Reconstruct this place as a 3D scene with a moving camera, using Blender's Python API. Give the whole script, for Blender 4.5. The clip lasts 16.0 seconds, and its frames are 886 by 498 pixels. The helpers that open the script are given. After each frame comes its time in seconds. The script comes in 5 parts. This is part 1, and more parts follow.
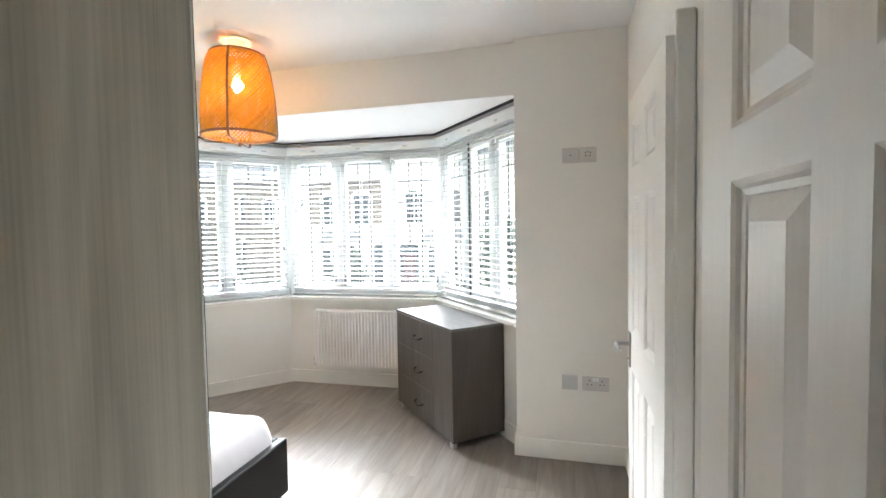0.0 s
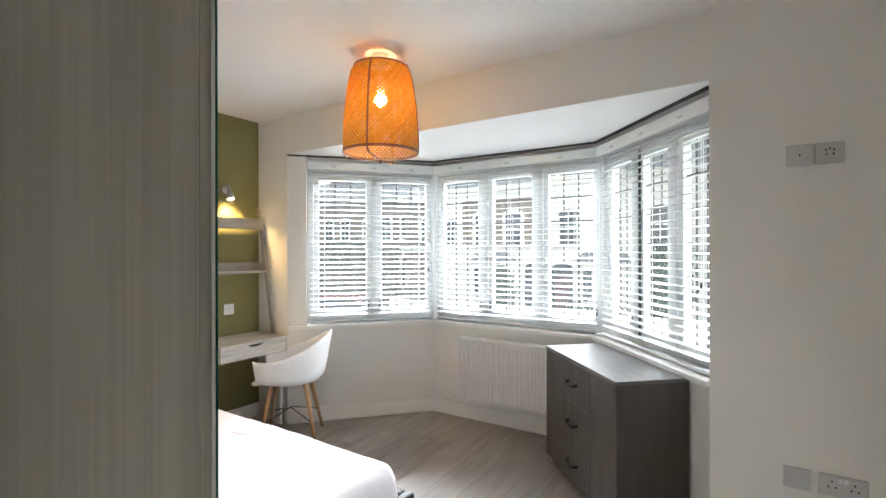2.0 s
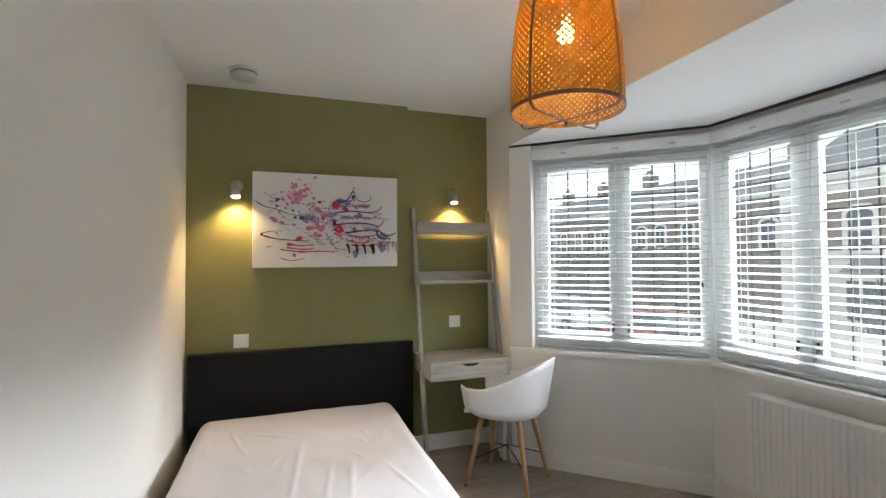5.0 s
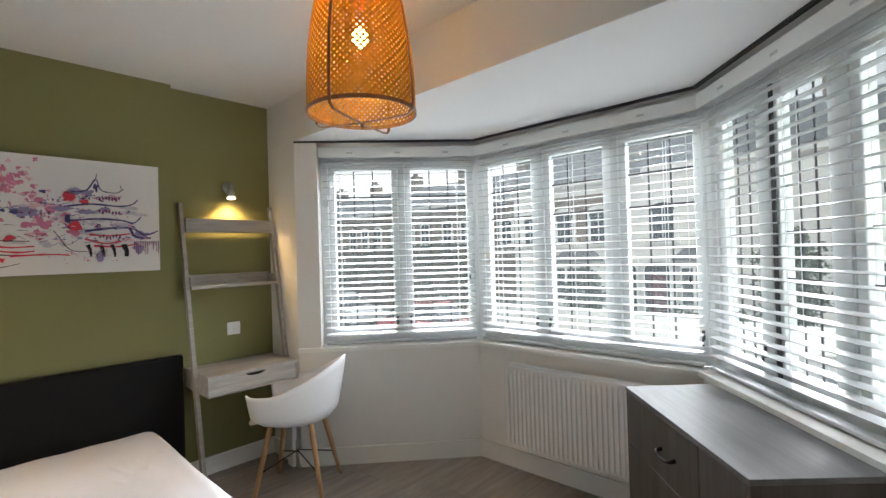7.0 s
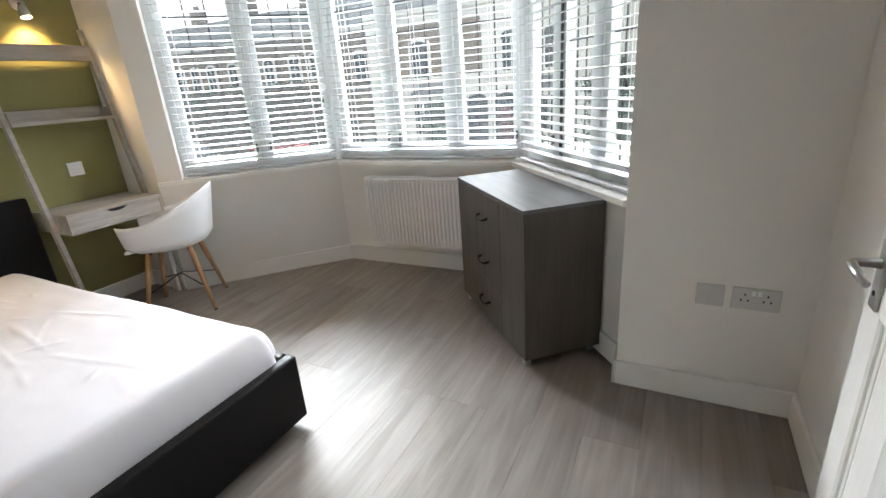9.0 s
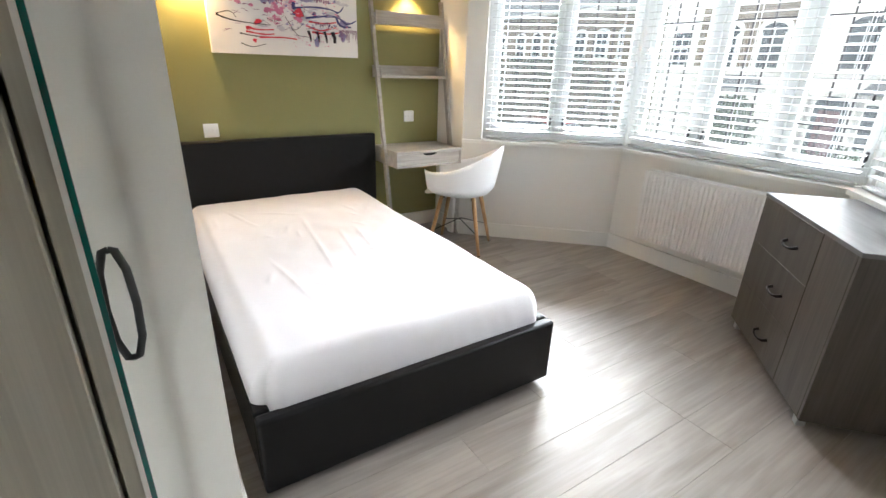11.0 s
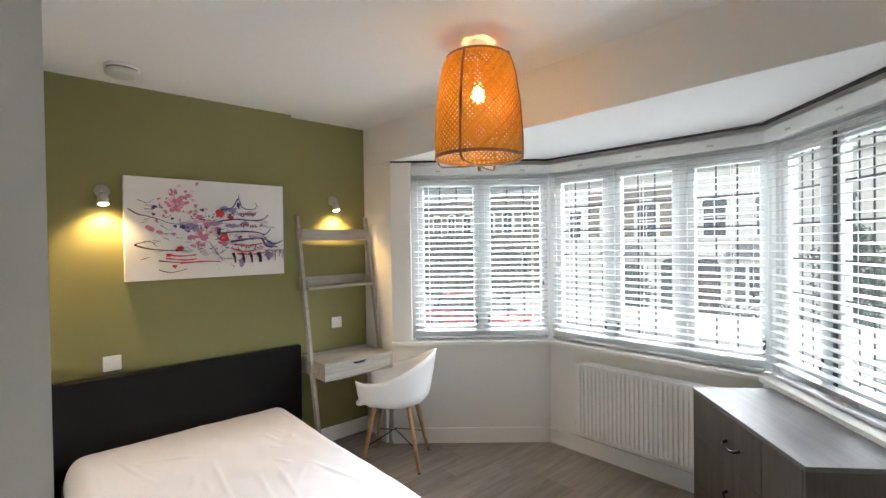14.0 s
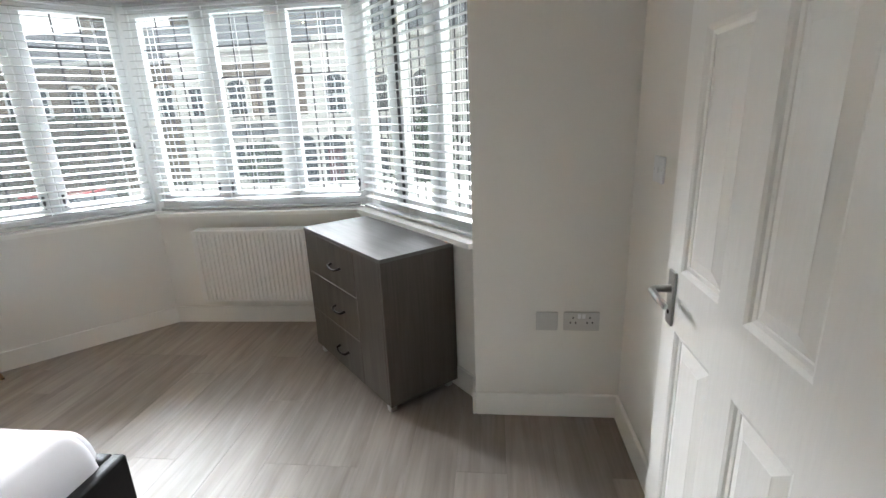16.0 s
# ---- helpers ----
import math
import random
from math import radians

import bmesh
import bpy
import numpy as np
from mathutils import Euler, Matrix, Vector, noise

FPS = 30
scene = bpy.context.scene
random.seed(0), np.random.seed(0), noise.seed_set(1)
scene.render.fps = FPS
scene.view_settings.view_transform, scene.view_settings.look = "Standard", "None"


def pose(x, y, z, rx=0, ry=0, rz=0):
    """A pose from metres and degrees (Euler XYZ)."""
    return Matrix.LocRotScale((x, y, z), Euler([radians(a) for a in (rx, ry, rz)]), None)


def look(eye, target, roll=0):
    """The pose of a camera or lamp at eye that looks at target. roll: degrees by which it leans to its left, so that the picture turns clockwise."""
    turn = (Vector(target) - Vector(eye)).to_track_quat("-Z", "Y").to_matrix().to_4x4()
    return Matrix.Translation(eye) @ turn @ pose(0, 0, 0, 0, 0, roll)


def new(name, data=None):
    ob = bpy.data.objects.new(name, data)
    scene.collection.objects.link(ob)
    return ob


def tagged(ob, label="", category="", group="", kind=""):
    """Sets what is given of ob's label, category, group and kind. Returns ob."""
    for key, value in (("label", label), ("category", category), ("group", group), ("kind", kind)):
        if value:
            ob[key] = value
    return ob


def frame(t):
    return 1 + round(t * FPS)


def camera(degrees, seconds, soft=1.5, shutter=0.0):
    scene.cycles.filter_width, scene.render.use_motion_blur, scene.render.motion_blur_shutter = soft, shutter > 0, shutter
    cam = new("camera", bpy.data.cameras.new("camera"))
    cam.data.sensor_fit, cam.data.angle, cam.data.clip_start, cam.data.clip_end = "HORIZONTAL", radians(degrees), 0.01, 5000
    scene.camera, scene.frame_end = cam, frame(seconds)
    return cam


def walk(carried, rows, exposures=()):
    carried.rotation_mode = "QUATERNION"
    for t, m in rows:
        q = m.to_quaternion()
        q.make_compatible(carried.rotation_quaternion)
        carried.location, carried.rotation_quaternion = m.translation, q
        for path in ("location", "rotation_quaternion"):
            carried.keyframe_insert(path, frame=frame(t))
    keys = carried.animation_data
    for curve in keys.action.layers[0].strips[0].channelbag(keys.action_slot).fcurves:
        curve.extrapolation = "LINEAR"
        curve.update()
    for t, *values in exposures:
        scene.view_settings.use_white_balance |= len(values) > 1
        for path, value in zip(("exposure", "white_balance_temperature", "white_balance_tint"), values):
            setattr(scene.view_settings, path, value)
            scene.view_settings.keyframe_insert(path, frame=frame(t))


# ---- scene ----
cam = camera(87.6, 16.0)
PATH = [
    (0, (1.439, 0.685, 1.39), (0.939, 2.62, 1.302), -1.0),
    (0.5, (1.445, 0.684, 1.427), (0.925, 2.615, 1.485), -0.1),
    (1, (1.429, 0.737, 1.399), (0.821, 2.642, 1.401), 0.3),
    (1.5, (1.358, 0.914, 1.403), (0.557, 2.747, 1.387), 0.1),
    (2, (1.296, 1.085, 1.417), (0.204, 2.761, 1.417), -0.1),
    (2.5, (1.275, 1.299, 1.428), (-0.136, 2.717, 1.417), 0.6),
    (3, (1.22, 1.472, 1.414), (-0.374, 2.679, 1.392), 0.4),
    (3.5, (1.108, 1.692, 1.42), (-0.601, 2.73, 1.418), -0.8),
    (6, (1.058, 2.083, 1.381), (-0.861, 2.644, 1.431), 0.6),
    (6.5, (1.024, 2.031, 1.395), (-0.642, 3.136, 1.457), -0.5),
    (7, (1.05, 1.961, 1.402), (-0.327, 3.411, 1.421), -1.7),
    (7.5, (1.148, 1.904, 1.381), (-0.037, 3.515, 1.352), -2.0),
    (8, (1.272, 1.798, 1.363), (0.162, 3.459, 1.275), -2.5),
    (8.5, (1.317, 1.691, 1.365), (0.302, 3.391, 1.08), -3.6),
    (9, (1.332, 1.642, 1.284), (0.451, 3.307, 0.613), -4.3),
    (11.5, (1.206, 1.386, 1.350), (-0.522, 2.200, 0.743), 0.7),
    (12, (1.190, 1.380, 1.432), (-0.620, 2.231, 1.226), -0.9),
    (12.5, (1.168, 1.371, 1.489), (-0.63, 2.246, 1.467), -1.1),
    (13, (1.147, 1.371, 1.534), (-0.628, 2.292, 1.55), -0.4),
    (13.5, (1.136, 1.423, 1.549), (-0.577, 2.456, 1.55), -0.6),
    (14, (1.127, 1.455, 1.554), (-0.365, 2.786, 1.527), -0.8),
    (14.5, (1.233, 1.575, 1.529), (0.233, 3.308, 1.521), -1.3),
    (15, (1.274, 1.586, 1.478), (0.755, 3.517, 1.455), -1.8),
    (15.5, (1.275, 1.637, 1.413), (0.863, 3.582, 1.193), -2.4),
    (16, (1.256, 1.61, 1.34), (1.035, 3.519, 0.787), -2.4),
]
walk(cam, [(t, look(eye, target, roll)) for t, eye, target, roll in PATH],
     [(t, stops, 6200, 10) for t, stops in ((0, 1.95), (1.5, 1.6), (2.5, 1.3), (3.5, 1.05), (7, 0.8), (8, 0.95), (9, 1.1), (11.5, 1.65), (12.5, 1.45), (14, 1.2), (15, 1.2), (16, 1.15))])
SKY, SUN, DAY, BULB, SPOT = 0.075, 1.25, 2800.0, 140.0, 10.0

# world, sun, lamps
world = bpy.data.worlds.new("overcast_sky")
scene.world = world
world.use_nodes = True
_n = world.node_tree.nodes
_sky = _n.new("ShaderNodeTexSky")
_sky.sky_type, _sky.sun_disc = "NISHITA", False
_sky.sun_elevation, _sky.sun_rotation = radians(38), radians(-35)
_sky.air_density, _sky.dust_density, _sky.ozone_density = 1.0, 4.0, 0.6
_soft = _n.new("ShaderNodeHueSaturation")
_soft.inputs["Saturation"].default_value = 0.25
world.node_tree.links.new(_sky.outputs[0], _soft.inputs["Color"])
world.node_tree.links.new(_soft.outputs[0], _n["Background"].inputs[0])
_n["Background"].inputs[1].default_value = SKY

sun = new("sun", bpy.data.lights.new("sun", "SUN"))
sun.data.energy, sun.data.angle, sun.data.color = SUN, radians(15), (1.0, 0.97, 0.92)
sun.matrix_world = look((10, 10, 20), (4, 30, 0))


def lamp(name, kind, place, energy, colour, size=0.05):
    data = bpy.data.lights.new(name, kind)
    data.energy, data.color = energy, colour
    if kind == "AREA":
        data.size = size
    else:
        data.shadow_soft_size = size
    ob = new(name, data)
    ob.matrix_world = place if isinstance(place, Matrix) else pose(*place)
    return ob


# added unseen area lamps over the street boost sky daylight at the bay's openings
for px, py, share in ((-7.6, 10.2, 1.6), (-0.30, 13.2, 1.1), (7.0, 10.2, 0.65)):
    dl = lamp("window_daylight", "AREA", look((px, py, 6.0), (-0.3, 4.2, 1.45)), DAY * share, (0.96, 0.98, 1.0), 6.0)
    dl.data.shape, dl.data.size_y = "RECTANGLE", 3.0

# ---- materials ----
MATS = {}


def material(name, colour, rough=0.6, metal=0.0, vary=0.06, scale=6.0, bump=0.05, fine=120.0, stretch=(1, 1, 1), spec=0.5, emit=0.0, island=0.0, coat=0.0):
    """Principled surface with broad and fine variation of its colour, roughness and relief."""
    m = bpy.data.materials.new(name)
    m.use_nodes = True
    nt = m.node_tree
    b = nt.nodes["Principled BSDF"]
    b.inputs["Roughness"].default_value = rough
    b.inputs["Metallic"].default_value = metal
    b.inputs["Specular IOR Level"].default_value = spec
    b.inputs["Coat Weight"].default_value = coat
    tc = nt.nodes.new("ShaderNodeTexCoord")
    mp = nt.nodes.new("ShaderNodeMapping")
    mp.inputs["Scale"].default_value = stretch
    nt.links.new(tc.outputs["Object"], mp.inputs["Vector"])
    n1 = nt.nodes.new("ShaderNodeTexNoise")
    n1.inputs["Scale"].default_value, n1.inputs["Detail"].default_value = scale, 5
    n2 = nt.nodes.new("ShaderNodeTexNoise")
    n2.inputs["Scale"].default_value, n2.inputs["Detail"].default_value = fine, 3
    for n in (n1, n2):
        nt.links.new(mp.outputs[0], n.inputs["Vector"])
    add = nt.nodes.new("ShaderNodeMath")
    add.operation = "ADD"
    nt.links.new(n1.outputs["Fac"], add.inputs[0])
    nt.links.new(n2.outputs["Fac"], add.inputs[1])
    mr = nt.nodes.new("ShaderNodeMapRange")
    mr.inputs["From Min"].default_value, mr.inputs["From Max"].default_value = 0.6, 1.4
    mr.inputs["To Min"].default_value, mr.inputs["To Max"].default_value = 1 - vary, 1 + vary
    nt.links.new(add.outputs[0], mr.inputs["Value"])
    val = mr.outputs[0]
    if island:
        oi = nt.nodes.new("ShaderNodeObjectInfo")
        r2 = nt.nodes.new("ShaderNodeMapRange")
        r2.inputs["To Min"].default_value, r2.inputs["To Max"].default_value = 1 - island, 1 + island
        nt.links.new(oi.outputs["Random"], r2.inputs["Value"])
        mu = nt.nodes.new("ShaderNodeMath")
        mu.operation = "MULTIPLY"
        nt.links.new(val, mu.inputs[0])
        nt.links.new(r2.outputs[0], mu.inputs[1])
        val = mu.outputs[0]
    hs = nt.nodes.new("ShaderNodeHueSaturation")
    hs.inputs["Color"].default_value = (*colour, 1)
    nt.links.new(val, hs.inputs["Value"])
    nt.links.new(hs.outputs[0], b.inputs["Base Color"])
    if bump:
        bp = nt.nodes.new("ShaderNodeBump")
        bp.inputs["Strength"].default_value, bp.inputs["Distance"].default_value = bump, 0.004
        nt.links.new(add.outputs[0], bp.inputs["Height"])
        nt.links.new(bp.outputs[0], b.inputs["Normal"])
    if emit:
        b.inputs["Emission Color"].default_value = (*colour, 1)
        b.inputs["Emission Strength"].default_value = emit
    MATS[name] = m
    return m


def wood(name, light, dark, axis="z", rough=0.45, size=1.0, bump=0.08, island=0.0, wave=0.35, rings=11.0, figure=(0.8, 5.0), broad_share=0.45, clear=0.19, pores=75.0, spec=0.5):
    """Wood grain that runs along an axis of the object: long streaks, cathedral figure, knots and pores."""
    m = bpy.data.materials.new(name)
    m.use_nodes = True
    nt = m.node_tree
    b = nt.nodes["Principled BSDF"]
    b.inputs["Specular IOR Level"].default_value = spec
    tc = nt.nodes.new("ShaderNodeTexCoord")
    vec = tc.outputs["Object"]
    if island:
        oi = nt.nodes.new("ShaderNodeObjectInfo")
        sc = nt.nodes.new("ShaderNodeVectorMath")
        sc.operation = "SCALE"
        sc.inputs[0].default_value = (17.0, 31.0, 7.0)
        nt.links.new(oi.outputs["Random"], sc.inputs["Scale"])
        ad = nt.nodes.new("ShaderNodeVectorMath")
        nt.links.new(vec, ad.inputs[0])
        nt.links.new(sc.outputs[0], ad.inputs[1])
        vec = ad.outputs[0]

    def mapped(along, across):
        mp = nt.nodes.new("ShaderNodeMapping")
        mp.inputs["Scale"].default_value = [along if a == axis else across for a in "xyz"]
        nt.links.new(vec, mp.inputs["Vector"])
        return mp.outputs[0]

    fig = nt.nodes.new("ShaderNodeTexNoise")
    fig.inputs["Scale"].default_value, fig.inputs["Detail"].default_value, fig.inputs["Distortion"].default_value = 1.0, 3, 0.6
    nt.links.new(mapped(figure[0] * size, figure[1] * size), fig.inputs["Vector"])
    ring = nt.nodes.new("ShaderNodeMath")
    ring.operation = "MULTIPLY"
    ring.inputs[1].default_value = rings
    nt.links.new(fig.outputs["Fac"], ring.inputs[0])
    sine = nt.nodes.new("ShaderNodeMath")
    sine.operation = "PINGPONG"
    sine.inputs[1].default_value = 1.0
    nt.links.new(ring.outputs[0], sine.inputs[0])
    fine = nt.nodes.new("ShaderNodeTexNoise")
    fine.inputs["Scale"].default_value, fine.inputs["Detail"].default_value = 1.0, 4
    nt.links.new(mapped(2.2 * size, pores * size), fine.inputs["Vector"])
    broad = nt.nodes.new("ShaderNodeTexNoise")
    broad.inputs["Scale"].default_value, broad.inputs["Detail"].default_value = 1.0, 3
    nt.links.new(mapped(1.5 * size, 12.0 * size), broad.inputs["Vector"])
    m1 = nt.nodes.new("ShaderNodeMix")
    m1.inputs["Factor"].default_value = wave
    nt.links.new(fine.outputs["Fac"], m1.inputs["A"])
    nt.links.new(sine.outputs[0], m1.inputs["B"])
    m2 = nt.nodes.new("ShaderNodeMix")
    m2.inputs["Factor"].default_value = broad_share
    nt.links.new(m1.outputs["Result"], m2.inputs["A"])
    nt.links.new(broad.outputs["Fac"], m2.inputs["B"])
    ramp = nt.nodes.new("ShaderNodeValToRGB")
    ramp.color_ramp.elements[0].position, ramp.color_ramp.elements[1].position = 0.49 - clear, 0.49 + clear
    ramp.color_ramp.elements[0].color, ramp.color_ramp.elements[1].color = (*dark, 1), (*light, 1)
    nt.links.new(m2.outputs["Result"], ramp.inputs[0])
    out = ramp.outputs[0]
    if island:
        hs = nt.nodes.new("ShaderNodeHueSaturation")
        r2 = nt.nodes.new("ShaderNodeMapRange")
        r2.inputs["To Min"].default_value, r2.inputs["To Max"].default_value = 1 - island, 1 + island
        nt.links.new(oi.outputs["Random"], r2.inputs["Value"])
        nt.links.new(r2.outputs[0], hs.inputs["Value"])
        nt.links.new(out, hs.inputs["Color"])
        out = hs.outputs[0]
    nt.links.new(out, b.inputs["Base Color"])
    rr = nt.nodes.new("ShaderNodeMapRange")
    rr.inputs["To Min"].default_value, rr.inputs["To Max"].default_value = rough + 0.08, rough - 0.08
    nt.links.new(m2.outputs["Result"], rr.inputs["Value"])
    nt.links.new(rr.outputs[0], b.inputs["Roughness"])
    bp = nt.nodes.new("ShaderNodeBump")
    bp.inputs["Strength"].default_value, bp.inputs["Distance"].default_value = bump, 0.003
    nt.links.new(m2.outputs["Result"], bp.inputs["Height"])
    nt.links.new(bp.outputs[0], b.inputs["Normal"])
    return m


def glass(name, colour=(0.95, 0.98, 0.97)):
    m = bpy.data.materials.new(name)
    m.use_nodes = True
    nt = m.node_tree
    nt.nodes.remove(nt.nodes["Principled BSDF"])
    tr = nt.nodes.new("ShaderNodeBsdfTransparent")
    tr.inputs[0].default_value = (*colour, 1)
    gl = nt.nodes.new("ShaderNodeBsdfGlossy")
    gl.inputs["Roughness"].default_value = 0.02
    mx = nt.nodes.new("ShaderNodeMixShader")
    mx.inputs[0].default_value = 0.04
    nt.links.new(tr.outputs[0], mx.inputs[1])
    nt.links.new(gl.outputs[0], mx.inputs[2])
    # Pale translucent share mixed in as the haze of window glare, varied by noise.
    veil = nt.nodes.new("ShaderNodeBsdfTranslucent")
    veil.inputs[0].default_value = (0.86, 0.92, 0.95, 1)
    veil_noise = nt.nodes.new("ShaderNodeTexNoise")
    veil_noise.inputs["Scale"].default_value, veil_noise.inputs["Detail"].default_value = 3.0, 5
    amount = nt.nodes.new("ShaderNodeMapRange")
    amount.inputs["To Min"].default_value, amount.inputs["To Max"].default_value = 0.004, 0.013
    nt.links.new(veil_noise.outputs["Fac"], amount.inputs["Value"])
    veiled = nt.nodes.new("ShaderNodeMixShader")
    nt.links.new(amount.outputs[0], veiled.inputs[0])
    nt.links.new(mx.outputs[0], veiled.inputs[1])
    nt.links.new(veil.outputs[0], veiled.inputs[2])
    nt.links.new(veiled.outputs[0], nt.nodes["Material Output"].inputs[0])
    return m


M_WALL = material("white_wall_paint", (0.81, 0.79, 0.745), 0.75, vary=0.02, scale=1.6, bump=0.06, fine=260)
M_CEIL = material("white_ceiling_paint", (0.86, 0.855, 0.845), 0.85, vary=0.015, scale=1.2, bump=0.04, fine=200)
M_GREEN = material("olive_wall_paint", (0.250, 0.243, 0.100), 0.8, vary=0.04, scale=2.0, bump=0.06, fine=260)
M_TRIM = material("white_gloss_paint", (0.87, 0.855, 0.815), 0.3, vary=0.015, scale=3, bump=0.03, fine=90)
M_DOOR = material("white_door_paint", (0.88, 0.865, 0.825), 0.33, vary=0.015, scale=3, bump=0.18, fine=60, stretch=(1, 3, 0.12))
M_UPVC = material("white_window_frame", (0.80, 0.82, 0.82), 0.3, vary=0.02, scale=4, bump=0.02)
# White slats coloured grey: dims them against daylight and cuts ceiling bounce.
M_SLAT = material("greyed_blind_slat", (0.47, 0.485, 0.482), 0.4, vary=0.03, scale=8, bump=0.03)
M_LEAD = material("dark_leading", (0.06, 0.06, 0.065), 0.6, vary=0.1)
M_BLACK = material("black_plastic", (0.012, 0.012, 0.013), 0.45, vary=0.1)
M_PEWTER = material("dark_pewter", (0.028, 0.026, 0.025), 0.36, 1.0, vary=0.2, scale=40, bump=0.02)
M_LEATHER = material("black_faux_leather", (0.007, 0.007, 0.0075), 0.40, vary=0.15, scale=30, bump=0.2, fine=420, spec=0.18)
M_SHEET = material("white_cotton_sheet", (0.60, 0.585, 0.60), 0.9, vary=0.02, scale=5, bump=0.15, fine=700, spec=0.2)
M_PLASTIC = material("white_plastic", (0.82, 0.83, 0.84), 0.35, vary=0.01, bump=0.0)
M_PLATE = material("white_socket_plastic", (0.58, 0.57, 0.55), 0.35, vary=0.02, bump=0.0)
M_RAD = material("white_radiator_enamel", (0.82, 0.81, 0.79), 0.35, vary=0.02, bump=0.02)
M_CHROME = material("brushed_chrome", (0.55, 0.55, 0.55), 0.28, 1.0, vary=0.05, scale=20, bump=0.02)
M_MIRROR = material("mirror_silver", (0.86, 0.90, 0.88), 0.015, 1.0, vary=0.0, bump=0.0)
M_TEAL = material("glass_edge", (0.0, 0.09, 0.075), 0.12, vary=0.1, bump=0.0)
# Grey tint darkens the bright street seen through the panes.
M_GLASS = glass("double_glazing_with_glare_haze", (0.78, 0.81, 0.80))
M_DARKGLASS_SHADE = material("dark_glass_and_porch_shade", (0.045, 0.055, 0.065), 0.08, vary=0.3, scale=2, bump=0.0)
M_WARD = wood("grey_wardrobe_wood", (0.55, 0.525, 0.445), (0.375, 0.355, 0.29), "z", 0.5, 1.0, wave=0.42, rings=20.0, figure=(0.35, 3.0), broad_share=0.20, clear=0.20, pores=230.0)
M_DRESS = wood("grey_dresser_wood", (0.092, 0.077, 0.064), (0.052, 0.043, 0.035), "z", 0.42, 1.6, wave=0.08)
# Sky light on the dresser's top is put into this lighter tone.
M_DRESSTOP_SKYLIT = wood("grey_dresser_top_skylit", (0.17, 0.165, 0.162), (0.125, 0.12, 0.117), "x", 0.50, 1.6, wave=0.08, spec=0.2)
M_DESK = wood("grey_oak_desk", (0.48, 0.455, 0.42), (0.31, 0.293, 0.268), "y", 0.55, 2.0, wave=0.2)
M_BEECH = wood("beech_wood", (0.56, 0.34, 0.17), (0.42, 0.23, 0.10), "z", 0.45, 2.0)
M_PLANK = wood("grey_oak_laminate", (0.335, 0.298, 0.266), (0.205, 0.178, 0.157), "y", 0.43, 1.0, bump=0.04, island=0.09, wave=0.30, rings=7.0, figure=(1.1, 7.0))


# ---- building helpers ----
def add_box(bm, lo, hi, bevel=0.0, segments=2, m=None):
    vs = [bm.verts.new((x, y, z)) for x in (lo[0], hi[0]) for y in (lo[1], hi[1]) for z in (lo[2], hi[2])]
    fs = [bm.faces.new([vs[i] for i in q]) for q in ((0, 1, 3, 2), (4, 6, 7, 5), (0, 4, 5, 1), (2, 3, 7, 6), (0, 2, 6, 4), (1, 5, 7, 3))]
    made = vs
    if bevel:
        es = list({e for f in fs for e in f.edges})
        r = bmesh.ops.bevel(bm, geom=es, offset=bevel, segments=segments, affect="EDGES", profile=0.5)
        made = list({v for f in r["faces"] for v in f.verts} | {v for v in vs if v.is_valid})
    if m is not None:
        for v in made:
            v.co = m @ v.co
    return bm


def box(lo, hi, bevel=0.0, segments=2):
    return add_box(bmesh.new(), lo, hi, bevel, segments)


def add_prism(bm, poly, z0, z1):
    a = [bm.verts.new((x, y, z0)) for x, y in poly]
    b = [bm.verts.new((x, y, z1)) for x, y in poly]
    bm.faces.new(a[::-1]), bm.faces.new(b)
    for i in range(len(poly)):
        j = (i + 1) % len(poly)
        bm.faces.new((a[i], a[j], b[j], b[i]))
    return bm


def prism(poly, z0, z1):
    return add_prism(bmesh.new(), poly, z0, z1)


def add_tube(bm, pts, radius, sides=10, cap=True):
    """A round rod along points; radius is a number or one for each point."""
    pts = [Vector(p) for p in pts]
    rad = radius if isinstance(radius, (list, tuple)) else [radius] * len(pts)
    rings, side = [], None
    for i, p in enumerate(pts):
        d = (pts[min(i + 1, len(pts) - 1)] - pts[max(i - 1, 0)]).normalized()
        if side is None:
            side = d.orthogonal().normalized()
        side = (side - d * side.dot(d)).normalized()
        up = d.cross(side)
        rings.append([bm.verts.new(p + rad[i] * (side * math.cos(a) + up * math.sin(a))) for a in (2 * math.pi * k / sides for k in range(sides))])
    for r, s in zip(rings, rings[1:]):
        for k in range(sides):
            bm.faces.new((r[k], r[(k + 1) % sides], s[(k + 1) % sides], s[k]))
    if cap:
        bm.faces.new(rings[0][::-1]), bm.faces.new(rings[-1])
    return bm


def tube(pts, radius, sides=10):
    return add_tube(bmesh.new(), pts, radius, sides)


def add_lathe(bm, profile, sides=24, m=None, cap=True):
    rings = []
    for r, z in profile:
        rings.append([bm.verts.new((r * math.cos(2 * math.pi * k / sides), r * math.sin(2 * math.pi * k / sides), z)) for k in range(sides)])
    for a, b in zip(rings, rings[1:]):
        for k in range(sides):
            bm.faces.new((a[k], a[(k + 1) % sides], b[(k + 1) % sides], b[k]))
    for ring in (rings[0], rings[-1]) if cap else ():
        bm.faces.new(ring)
    bmesh.ops.recalc_face_normals(bm, faces=bm.faces)
    if m is not None:
        for ring in rings:
            for v in ring:
                v.co = m @ v.co
    return bm


def lathe(profile, sides=24, m=None, cap=True):
    return add_lathe(bmesh.new(), profile, sides, m, cap)


